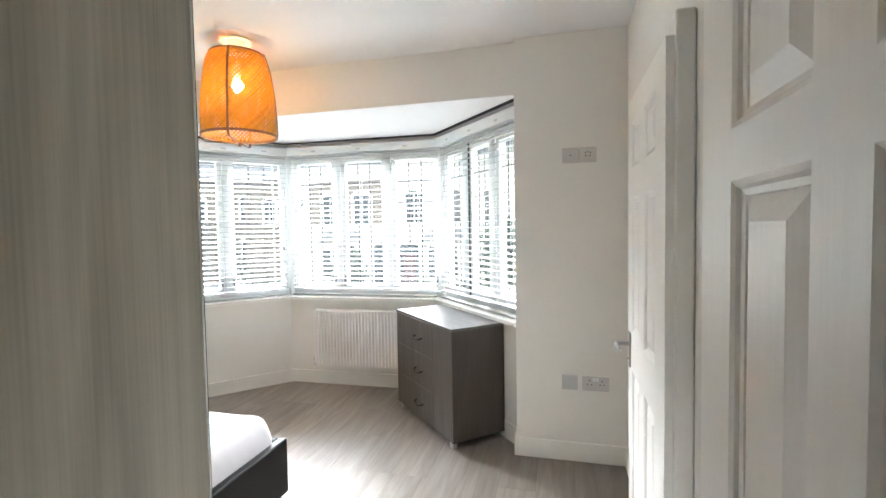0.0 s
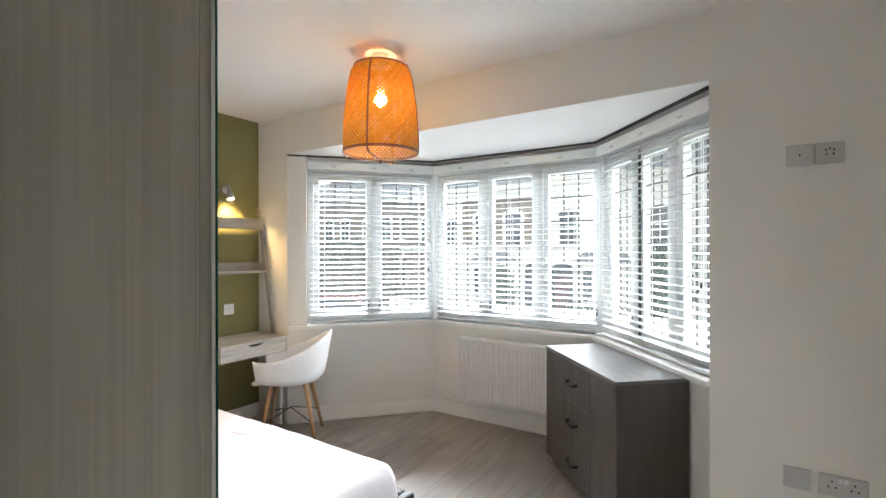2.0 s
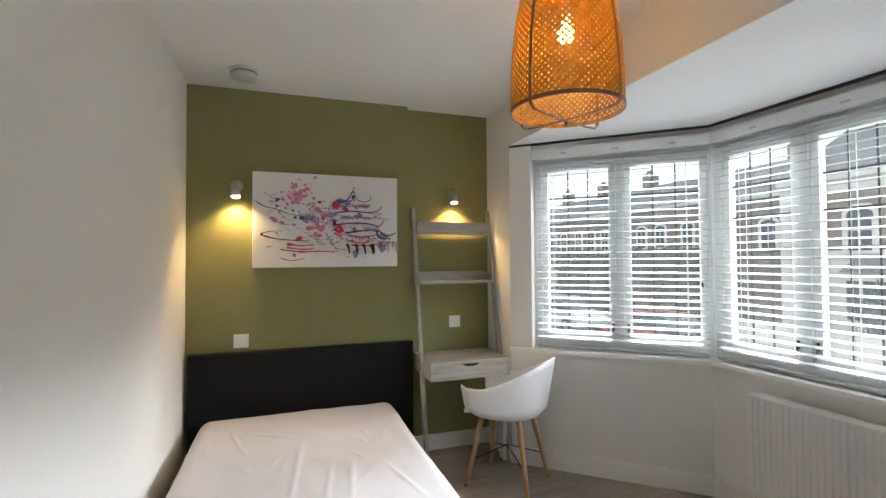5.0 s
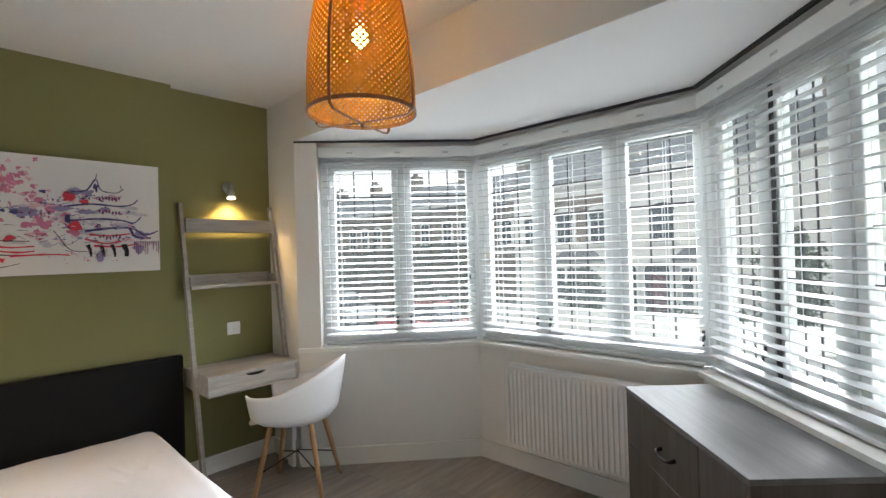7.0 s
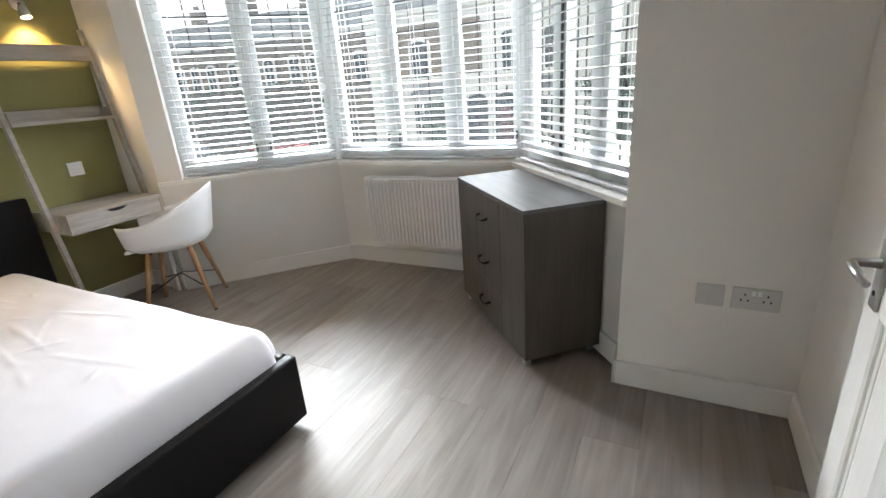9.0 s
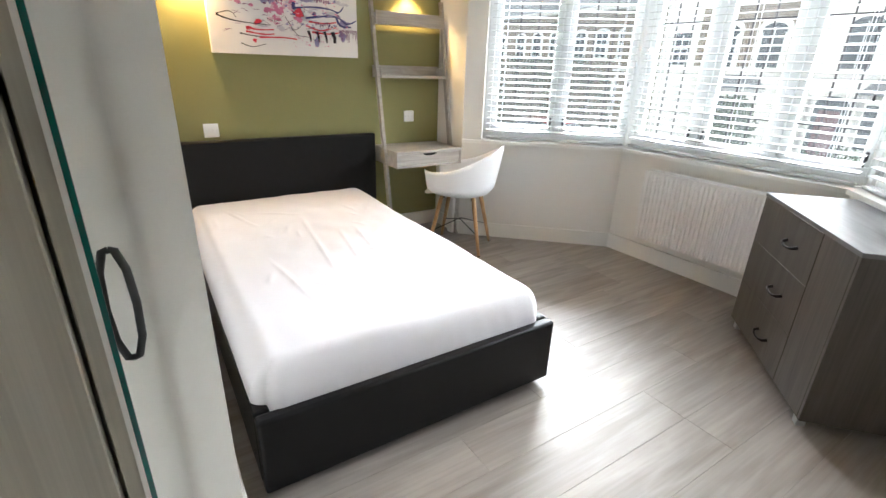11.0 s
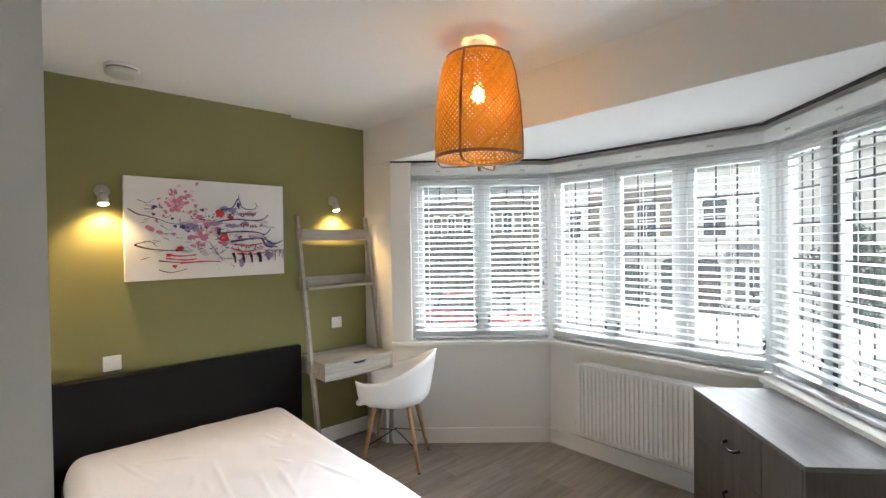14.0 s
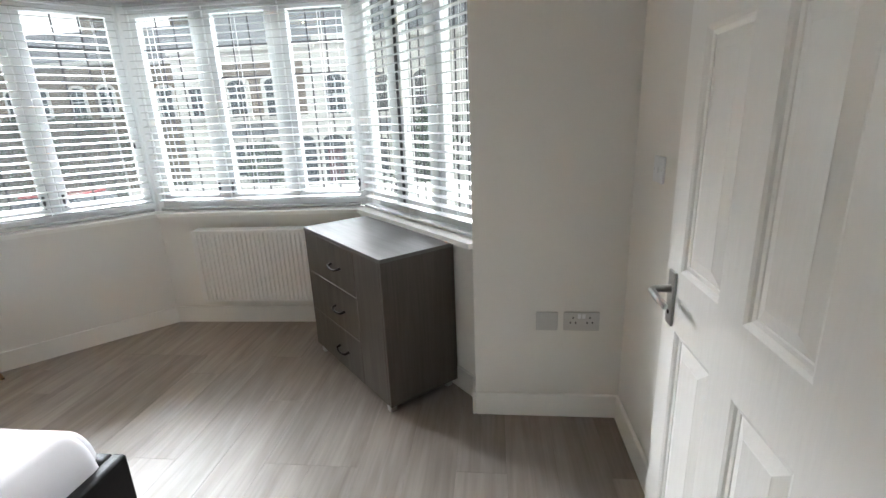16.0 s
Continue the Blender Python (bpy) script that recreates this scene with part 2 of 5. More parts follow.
def to_mesh(name, bm, mat, smooth=False):
    bmesh.ops.recalc_face_normals(bm, faces=bm.faces)
    me = bpy.data.meshes.new(name)
    bm.to_mesh(me)
    bm.free()
    me.materials.append(mat)
    if smooth:
        for p in me.polygons:
            p.use_smooth = True
    return me


def part(name, bm, mat, parent=None, label="", smooth=False, m=None):
    ob = new(name, to_mesh(name, bm, mat, smooth) if isinstance(bm, bmesh.types.BMesh) else bm)
    ob.parent = parent
    if m is not None:
        ob.matrix_basis = m
    if label:
        ob["label"] = label
    return ob


def thing(name, m, label, category, group="", kind=""):
    ob = new(name)
    ob.empty_display_size = 0.1
    ob.matrix_basis = m
    return tagged(ob, label, category, group, kind)


def structure(name, bm, mat, label, category, smooth=False, m=None):
    return tagged(part(name, bm, mat, None, "", smooth, m), label, category, "", "structure")


# ---- the plan ----
H, BAY_H, SILL, HEAD = 2.5, 2.177, 0.79, 2.10
SOFFIT = BAY_H + 0.013
XL, XB, XR = -2.19, -2.126, 1.80          # alcove wall, chimney breast, right wall
YW, YP, YS = 3.54, 3.48, 1.475            # beam face, pier face, side wall
JAMB = 0.15                               # solid wall before the first bay window
XE = 0.175                                # end of the side wall
BAY = [Vector((-1.813, 3.54)), Vector((-0.993, 4.445)), Vector((0.398, 4.475)), Vector((1.165, 3.60))]


def bay_line(d):
    """The bay's inner line moved outward by d, mitred at its corners."""
    n = [Vector((-(b - a).y, (b - a).x)).normalized() for a, b in zip(BAY, BAY[1:])]
    out = [BAY[0] + n[0] * d]
    for i in (1, 2):
        s = (n[i - 1] + n[i]).normalized()
        out.append(BAY[i] + s * d / s.dot(n[i]))
    return out + [BAY[3] + n[2] * d]


def bay_strip(i, d0, d1, z0, z1, bm=None):
    a, b = bay_line(d0), bay_line(d1)
    return add_prism(bm or bmesh.new(), [a[i], a[i + 1], b[i + 1], b[i]], z0, z1)


SIDES = ("left", "front", "right")
Y0 = -1.0
structure("floor", box((-2.6, Y0 - 0.3, -0.2), (2.1, 4.75, -0.011)), M_PLANK, "screed under the grey laminate floor", "floor")
structure("ceiling", box((-2.5, Y0 - 0.2, H), (2.1, YW + 0.3, H + 0.2)), M_CEIL, "smooth white painted plaster ceiling", "ceiling")
structure("ceiling_bay", prism([(-1.813, YW + 0.001), *bay_line(0.2)[1:3], bay_line(0.2)[3], (1.165, 3.60), (1.165, YW + 0.001)], SOFFIT, SOFFIT + 0.15), M_CEIL, "lower white ceiling of the bay window", "ceiling")
structure("wall_west_breast", box((XL - 0.25, YS - 0.1, 0), (XB, 2.89, H)), M_GREEN, "olive green painted chimney breast behind the bed", "wall")
structure("wall_west_alcove", box((XL - 0.25, 2.89, 0), (XL, YW + 0.3, H)), M_GREEN, "olive green painted alcove wall behind the ladder desk", "wall")
bm = prism([(XL, YW), (BAY[0].x, YW), bay_line(0.25)[0], (XL, YW + 0.3)], 0, SOFFIT)
structure("wall_north_pier_left", bm, M_WALL, "white painted wall beside the bay window", "wall")
structure("beam", box((XL, YW, SOFFIT + 0.004), (1.165, YW + 0.25, H)), M_WALL, "white painted beam over the bay opening", "beam")
bm = prism([(1.165, YP), (XR, YP), (XR, 3.9), (1.35, 3.9), bay_line(0.25)[3], (1.165, 3.60)], 0, H)
structure("wall_north_pier_right", bm, M_WALL, "white painted pier beside the bay window", "wall")
structure("wall_south_side", box((XL, YS - 0.11, 0), (XE, YS, H)), M_WALL, "white painted side wall along the bed", "wall")
structure("wall_recess_back", box((XL, 0.60, 0), (0.12, YS - 0.11, H)), M_WALL, "white painted wall of the wardrobe recess", "wall")
structure("wall_recess_end", box((0.12, 0.60, 0), (0.85, 0.76, H)), M_WALL, "white painted wall behind the wardrobe", "wall")
structure("wall_passage_west", box((0.62, Y0, 0), (0.85, 0.60, H)), M_WALL, "white painted passage wall", "wall")
structure("wall_passage_south", box((0.62, Y0 - 0.15, 0), (2.0, Y0, H)), M_WALL, "white painted passage end wall", "wall")
for i, s in enumerate(SIDES):
    structure("wall_bay_" + s, bay_strip(i, 0, 0.27, 0, SILL - 0.025), M_WALL, "white painted wall under the bay window", "wall")
    structure("wall_bay_head_" + s, bay_strip(i, 0.10, 0.27, HEAD, BAY_H + 0.2), M_WALL, "white painted head over the bay window", "wall")
    structure("window_sill_" + s, bay_strip(i, -0.03, 0.10, SILL - 0.025, SILL), M_TRIM, "white gloss painted window sill board", "window sill")
    structure("baseboard_bay_" + s, bay_strip(i, -0.016, 0, 0, 0.115), M_TRIM, "white painted skirting board under the bay", "skirting")

structure("wall_east", box((XR, Y0, 0), (XR + 0.12, YP + 0.1, H)), M_WALL, "white painted wall beside the doors", "wall")
_u = (BAY[1] - BAY[0]).normalized()
_n0 = Vector((-_u.y, _u.x))
structure("wall_bay_jamb", prism([BAY[0], BAY[0] + _u * JAMB, BAY[0] + _u * JAMB + _n0 * 0.27, BAY[0] + _n0 * 0.27], SILL - 0.025, BAY_H + 0.1), M_WALL, "white painted reveal beside the bay window", "wall")

# skirting boards
SK = 0.115
for nm, lo, hi in (("baseboard_pier", (1.165, YP - 0.016, 0), (XR, YP, SK)), ("baseboard_pier_side", (1.149, YP - 0.016, 0), (1.165, 3.60, SK)),
                   ("baseboard_east", (XR - 0.016, 2.09, 0), (XR, YP - 0.016, SK)), ("baseboard_south_side", (XB, YS, 0), (XE, YS + 0.016, SK)),
                   ("baseboard_alcove", (XL, 2.89, 0), (XL + 0.016, YW, SK)), ("baseboard_window", (XL + 0.016, YW - 0.016, 0), (BAY[0].x, YW, SK)),
                   ("baseboard_breast", (XB, YS + 0.016, 0), (XB + 0.016, 2.89, SK))):
    structure(nm, box(lo, hi, 0.004, 1), M_TRIM, "white painted skirting board", "skirting")
bm = box((1.745, 2.105, 0), (XR, 2.165, 1.985), 0.008)
structure("trim_doorway", bm, M_TRIM, "white painted door architrave", "architrave")


# ---- doors ----
def panel_door(name, m, width, height, label, handle_at, flip, rows, s, pw, gap):
    """Six-panel moulded door; local x along its width, the shown face towards -y."""
    door = tagged(thing(name, m, label, "door"), kind="structure")
    th = 0.04
    cols = [(s, s + pw), (s + pw + gap, s + 2 * pw + gap)]
    bm = bmesh.new()
    xs = [0] + [v for c in cols for v in c] + [width]
    zs = [0] + [v for r in rows for v in r] + [height]
    for i in range(5):
        for j in range(7):
            if not (i % 2 and j % 2):
                add_box(bm, (xs[i], 0, zs[j]), (xs[i + 1], th, zs[j + 1]))
    bmesh.ops.remove_doubles(bm, verts=bm.verts, dist=1e-5)
    seen = {}
    for f in bm.faces:
        seen.setdefault(tuple(round(c, 4) for c in f.calc_center_median()), []).append(f)
    bmesh.ops.delete(bm, geom=[f for fs in seen.values() if len(fs) > 1 for f in fs], context="FACES_ONLY")
    part("door_frame", bm, M_DOOR, door)
    for c0, c1 in cols:
        for r0, r1 in rows:
            bm = bmesh.new()
            steps = [(0.0, 0.0), (0.008, 0.004), (0.012, 0.009), (0.020, 0.011), (0.022, 0.0135), (0.052, 0.004), (0.054, 0.003)]
            loops = []
            for inset, deep in steps:
                loops.append([bm.verts.new(p) for p in ((c0 + inset, deep, r0 + inset), (c1 - inset, deep, r0 + inset), (c1 - inset, deep, r1 - inset), (c0 + inset, deep, r1 - inset))])
            for a, b in zip(loops, loops[1:]):
                for k in range(4):
                    bm.faces.new((a[k], a[(k + 1) % 4], b[(k + 1) % 4], b[k]))
            bm.faces.new(loops[-1])
            back = [bm.verts.new((v.co.x, th - 0.008, v.co.z)) for v in loops[0]]
            bm.faces.new(back[::-1])
            for k in range(4):
                bm.faces.new((loops[0][k], loops[0][(k + 1) % 4], back[(k + 1) % 4], back[k]))
            part("door_panel", bm, M_DOOR, door)
    if handle_at is not None:
        hx = handle_at
        bm = box((hx - 0.021, -0.008, 0.775), (hx + 0.021, 0.0, 0.925), 0.004)
        plate = part("handle_plate", bm, M_CHROME, door, "brushed chrome lever plate")
        bm = tube([(hx, -0.006, 0.875), (hx, -0.05, 0.875), (hx + flip * 0.012, -0.058, 0.875), (hx + flip * 0.05, -0.06, 0.873), (hx + flip * 0.105, -0.057, 0.868)], [0.011, 0.009, 0.01, 0.0095, 0.0075], 12)
        part("lever", bm, M_CHROME, plate, "chrome lever handle", True)
        part("keyhole", lathe([(0.0, 0), (0.006, 0), (0.006, 0.002), (0, 0.002)], 12, pose(hx, -0.0075, 0.81, 90)), M_BLACK, plate)
    return door


# face towards -x: local x runs to -y
panel_door("door_1", pose(1.722, 2.855, 0.006, 0, 0, -90), 0.742, 1.91, "white six-panel door standing open against the wall", 0.055, 1, [(0.20, 0.77), (0.93, 1.50), (1.62, 1.805)], 0.088, 0.202, 0.10)
panel_door("door_2", pose(1.655, 1.500, 0.006, 0, 0, -90), 0.746, 1.91, "white six-panel door standing open in the passage", None, 1, [(0.20, 0.70), (0.86, 1.44), (1.508, 1.80)], 0.126, 0.204, 0.086)


# ---- wardrobe ----
def wardrobe():
    w = thing("wardrobe", pose(0.196, 0.788, 0), "tall grey wood-effect wardrobe with a mirror door", "wardrobe")
    W, D, Hh = 0.637, 0.555, 2.36
    part("side_panel", box((W - 0.018, 0, 0.0), (W, D, Hh), 0.001, 1), M_WARD, w)
    part("side_panel", box((0, 0, 0.0), (0.018, D, Hh), 0.001, 1), M_WARD, w)
    part("top_panel", box((0.018, 0, Hh - 0.018), (W - 0.018, D, Hh)), M_WARD, w)
    part("back_panel", box((0.018, 0, 0.06), (W - 0.018, 0.008, Hh - 0.018)), M_WARD, w)
    part("plinth", box((0.018, D - 0.05, 0), (W - 0.018, D - 0.034, 0.06)), M_WARD, w)
    door = part("door", box((0.003, D + 0.004, 0.06), (W - 0.008, D + 0.020, Hh), 0.001, 1), M_WARD, w)
    part("edging", box((W - 0.008, D + 0.0165, 0.06), (W - 0.0065, D + 0.0205, Hh)), M_TRIM, door)
    part("mirror", box((0.006, D + 0.0205, 0.063), (W - 0.012, D + 0.0245, Hh - 0.003)), M_MIRROR, door, "tall mirror glued to the door")
    part("mirror_edge", box((W - 0.012, D + 0.0204, 0.063), (W - 0.0085, D + 0.0246, Hh - 0.003)), M_TEAL, door, "green polished glass edge")
    hz, hx, y = 1.085, W - 0.115, D + 0.0245
    bm = tube([(hx, y, hz - 0.06), (hx, y + 0.005, hz - 0.059), (hx, y + 0.011, hz - 0.038), (hx, y + 0.013, hz), (hx, y + 0.011, hz + 0.038), (hx, y + 0.005, hz + 0.059), (hx, y, hz + 0.06)], 0.004, 8)
    part("handle", bm, M_BLACK, door, "dark metal bow handle", True)


wardrobe()


# ---- bed ----
def bed():
    b = thing("bed", pose(-2.11, 2.16, 0), "double bed with black faux leather frame and white sheet", "bed")
    x1, hw = 2.155, 0.61
    part("headboard", box((0.0, -0.665, 0.02), (0.055, 0.748, 0.83), 0.014, 3), M_LEATHER, b)
    part("foot_rail", box((x1 - 0.05, -hw, 0.03), (x1, hw, 0.315), 0.012, 3), M_LEATHER, b)
    for s in (-1, 1):
        part("side_rail", box((0.055, s * (hw - 0.025) - 0.025, 0.03), (x1 - 0.05, s * (hw - 0.025) + 0.025, 0.315), 0.012, 3), M_LEATHER, b)
    for x in (0.12, x1 - 0.1):
        for y in (-hw + 0.09, hw - 0.09):
            part("foot", box((x - 0.025, y - 0.025, 0), (x + 0.025, y + 0.025, 0.06), 0.003, 1), M_BLACK, b)
    part("slat_base", box((0.06, -hw + 0.05, 0.20), (x1 - 0.06, hw - 0.05, 0.23)), M_BLACK, b)
    nx, ny = 230, 150
    X0, X1, Y = 0.06, x1 - 0.035, hw - 0.003
    bm = bmesh.new()
    rf = random.Random(31)
    folds = [((0.62, -0.02), (1.55, -0.12), 0.006), ((0.95, 0.10), (1.50, 0.02), 0.005), ((0.92, 0.20), (1.42, 0.13), 0.004), ((0.42, -0.34), (0.62, 0.02), 0.005),
             ((1.2, -0.35), (1.8, -0.28), 0.004), ((1.0, 0.33), (1.45, 0.44), 0.005), ((0.25, -0.42), (0.7, -0.30), 0.005), ((1.4, 0.12), (1.95, 0.22), 0.004)]
    for k in range(26):                                            # short creases where the cotton was pulled
        cx, cy, ca = rf.uniform(0.3, 1.95), rf.uniform(-0.5, 0.5), rf.gauss(0.1, 0.45)
        ln = rf.uniform(0.06, 0.22)
        folds.append(((cx, cy), (cx + ln * math.cos(ca), cy + ln * math.sin(ca)), rf.uniform(0.0015, 0.0035)))

    def top(x, y):
        ex = max(0.0, 1 - min(x - X0, X1 - x) / 0.10)
        ey = max(0.0, 1 - (Y - abs(y)) / 0.10)
        e = min(1.0, (ex ** 2.2 + ey ** 2.2) ** (1 / 2.2))
        z = 0.450 - 0.165 * (1 - math.sqrt(max(0.0, 1 - e ** 2.4)))
        z += 0.010 * noise.noise((x * 1.8, y * 1.8, 0)) + 0.003 * noise.noise((x * 7, y * 9, 2))
        for (ax, ay), (bx, by), hgt in folds:
            d = Vector((bx - ax, by - ay))
            u = Vector((x - ax, y - ay)).dot(d) / d.length_squared
            if 0 < u < 1:
                off = abs((x - ax) * d.y - (y - ay) * d.x) / d.length + 0.010 * noise.noise((x * 6, y * 6, 3))
                z += hgt * math.exp(-(off / 0.009) ** 2) * math.sin(math.pi * u)
        rim = min(1.0, e * 1.05) ** 6
        z += rim * 0.012 * noise.noise((x * 16, y * 16, 5))
        return z

    grid = []
    for i in range(nx + 1):
        row = []
        for j in range(ny + 1):
            u, v = i / nx, j / ny
            x, y = X0 + (X1 - X0) * (0.5 - 0.5 * math.cos(math.pi * u)) * 0.6 + (X1 - X0) * u * 0.4, -Y + 2 * Y * ((0.5 - 0.5 * math.cos(math.pi * v)) * 0.6 + v * 0.4)
            cx, cy = x, y
            r = 0.09
            qx, qy = max(abs(x - (X0 + X1) / 2) - (X1 - X0) / 2 + r, 0), max(abs(y) - Y + r, 0)
            q = math.hypot(qx, qy)
            if q > 0 and qx > 0 and qy > 0:
                lim = max(qx, qy) / q
                cx -= math.copysign(qx * (1 - lim), x - (X0 + X1) / 2)
                cy -= math.copysign(qy * (1 - lim), y)
            row.append(bm.verts.new((cx, cy, top(x, y))))
        grid.append(row)
    for i in range(nx):
        for j in range(ny):
            bm.faces.new((grid[i][j], grid[i + 1][j], grid[i + 1][j + 1], grid[i][j + 1]))
    edge = [e for e in bm.edges if e.is_boundary]
    r = bmesh.ops.extrude_edge_only(bm, edges=edge)
    for v in r["geom"]:
        if isinstance(v, bmesh.types.BMVert):
            v.co.z = 0.235
    part("mattress", bm, M_SHEET, b, "mattress in a creased white fitted sheet", True)


bed()


# ---- dresser ----
def dresser():
    d = thing("chest_of_drawers", pose(0.182, 4.067, 0, 0, 0, -47.2), "grey wood-effect chest of three drawers", "chest of drawers")
    W, D, Hh = 0.872, 0.395, 0.768
    part("top", box((-0.002, -0.004, Hh - 0.018), (W + 0.002, D, Hh), 0.001, 1), M_DRESSTOP_SKYLIT, d)
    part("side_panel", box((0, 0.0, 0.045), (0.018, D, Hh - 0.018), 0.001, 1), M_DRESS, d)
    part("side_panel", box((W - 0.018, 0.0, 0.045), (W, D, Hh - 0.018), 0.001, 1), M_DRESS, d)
    part("back_panel", box((0.018, D - 0.006, 0.06), (W - 0.018, D, Hh - 0.018)), M_DRESS, d)
    part("bottom_panel", box((0.018, 0.018, 0.045), (W - 0.018, D - 0.006, 0.061)), M_DRESS, d)
    part("filler_panel", box((0.612, -0.001, 0.048), (W - 0.0185, 0.017, Hh - 0.0185), 0.001, 1), M_DRESS, d)
    z0, z1, n = 0.048, Hh - 0.0195, 3
    for k in range(n):
        a, b = z0 + (z1 - z0) * k / n + 0.001, z0 + (z1 - z0) * (k + 1) / n - 0.001
        dr = part("drawer", box((0.0185, -0.002, a), (0.610, 0.016, b), 0.0008, 1), M_DRESS, d)
        hx, hz = 0.40, (a + b) / 2 - 0.008
        bm = tube([(hx - 0.055, -0.002, hz + 0.006), (hx - 0.052, -0.022, hz), (hx - 0.03, -0.028, hz - 0.006), (hx, -0.03, hz - 0.008), (hx + 0.03, -0.028, hz - 0.006), (hx + 0.052, -0.022, hz), (hx + 0.055, -0.002, hz + 0.006)], [0.009, 0.007, 0.0055, 0.005, 0.0055, 0.007, 0.009], 10)
        part("handle", bm, M_PEWTER, dr, "dark curved metal handle", True)
    for x in (0.03, W - 0.065):
        for y in (0.012, D - 0.05):
            part("leg", box((x, y, 0), (x + 0.035, y + 0.035, 0.046), 0.002, 1), M_CHROME, d, "small metal foot")


dresser()


# ---- radiator ----
def radiator():
    r = thing("radiator", pose(-0.682, 4.302, 0, 0, 0, 1.2), "white panel radiator under the bay window", "radiator")
    W, z0, z1 = 1.017, 0.208, 0.688
    bm = bmesh.new()
    n, prof = 33, []
    for k in range(n):
        x, p = 0.02 + (W - 0.04) * k / n, (W - 0.04) / n
        prof += [(x + p * q / 8, 0.012 * max(0.0, math.sin(math.pi * (q - 3) / 5)) ** 0.9) for q in range(8)]
    prof = [(0, 0.006), (0.012, 0.0)] + prof + [(W - 0.02, 0), (W - 0.012, 0), (W, 0.006)]
    lo = [bm.verts.new((x, y, z0 + 0.02)) for x, y in prof]
    hi = [bm.verts.new((x, y, z1 - 0.03)) for x, y in prof]
    lo2 = [bm.verts.new((x, 0.004, z0)) for x, y in prof]
    hi2 = [bm.verts.new((x, 0.004, z1)) for x, y in prof]
    for a, b in ((lo2, lo), (lo, hi), (hi, hi2)):
        for i in range(len(prof) - 1):
            bm.faces.new((a[i], a[i + 1], b[i + 1], b[i]))
    add_box(bm, (0, 0.0135, z0), (W, 0.02, z1))
    part("front_panel", bm, M_RAD, r)
    part("back_panel", box((0.01, 0.075, z0), (W - 0.01, 0.085, z1), 0.003, 1), M_RAD, r)
    part("side_cover", box((-0.004, 0.002, z0 + 0.02), (0.004, 0.09, z1 + 0.004), 0.002, 1), M_RAD, r)
    part("side_cover", box((W - 0.004, 0.002, z0 + 0.02), (W + 0.004, 0.09, z1 + 0.004), 0.002, 1), M_RAD, r)
    bm = box((0, 0.002, z1 - 0.002), (W, 0.012, z1 + 0.006))
    add_box(bm, (0, 0.078, z1 - 0.002), (W, 0.09, z1 + 0.006))
    add_box(bm, (0, 0.012, z1 - 0.001), (W, 0.078, z1 + 0.004), 0.001, 1)
    for k in range(34):
        x = 0.02 + k * (W - 0.04) / 33
        add_box(bm, (x - 0.009, 0.020, z1 + 0.004), (x + 0.009, 0.070, z1 + 0.0055))
    part("top_grille", bm, M_RAD, r)
    bm = tube([(-0.014, 0.05, z0 + 0.012), (-0.014, 0.165, z0 + 0.012)], 0.0075)
    part("pipe", bm, M_CHROME, r, "copper pipe painted grey", True)
    bm = lathe([(0.0, 0), (0.013, 0), (0.013, 0.03), (0.016, 0.034), (0.016, 0.07), (0.0, 0.072)], 16, pose(-0.014, 0.05, z0 - 0.012))
    part("valve", bm, M_PEWTER, r, "dark bronze radiator valve", True)
    part("wall_bracket", box((0.1, 0.085, 0.3), (0.13, 0.168, 0.6)), M_RAD, r)


radiator()


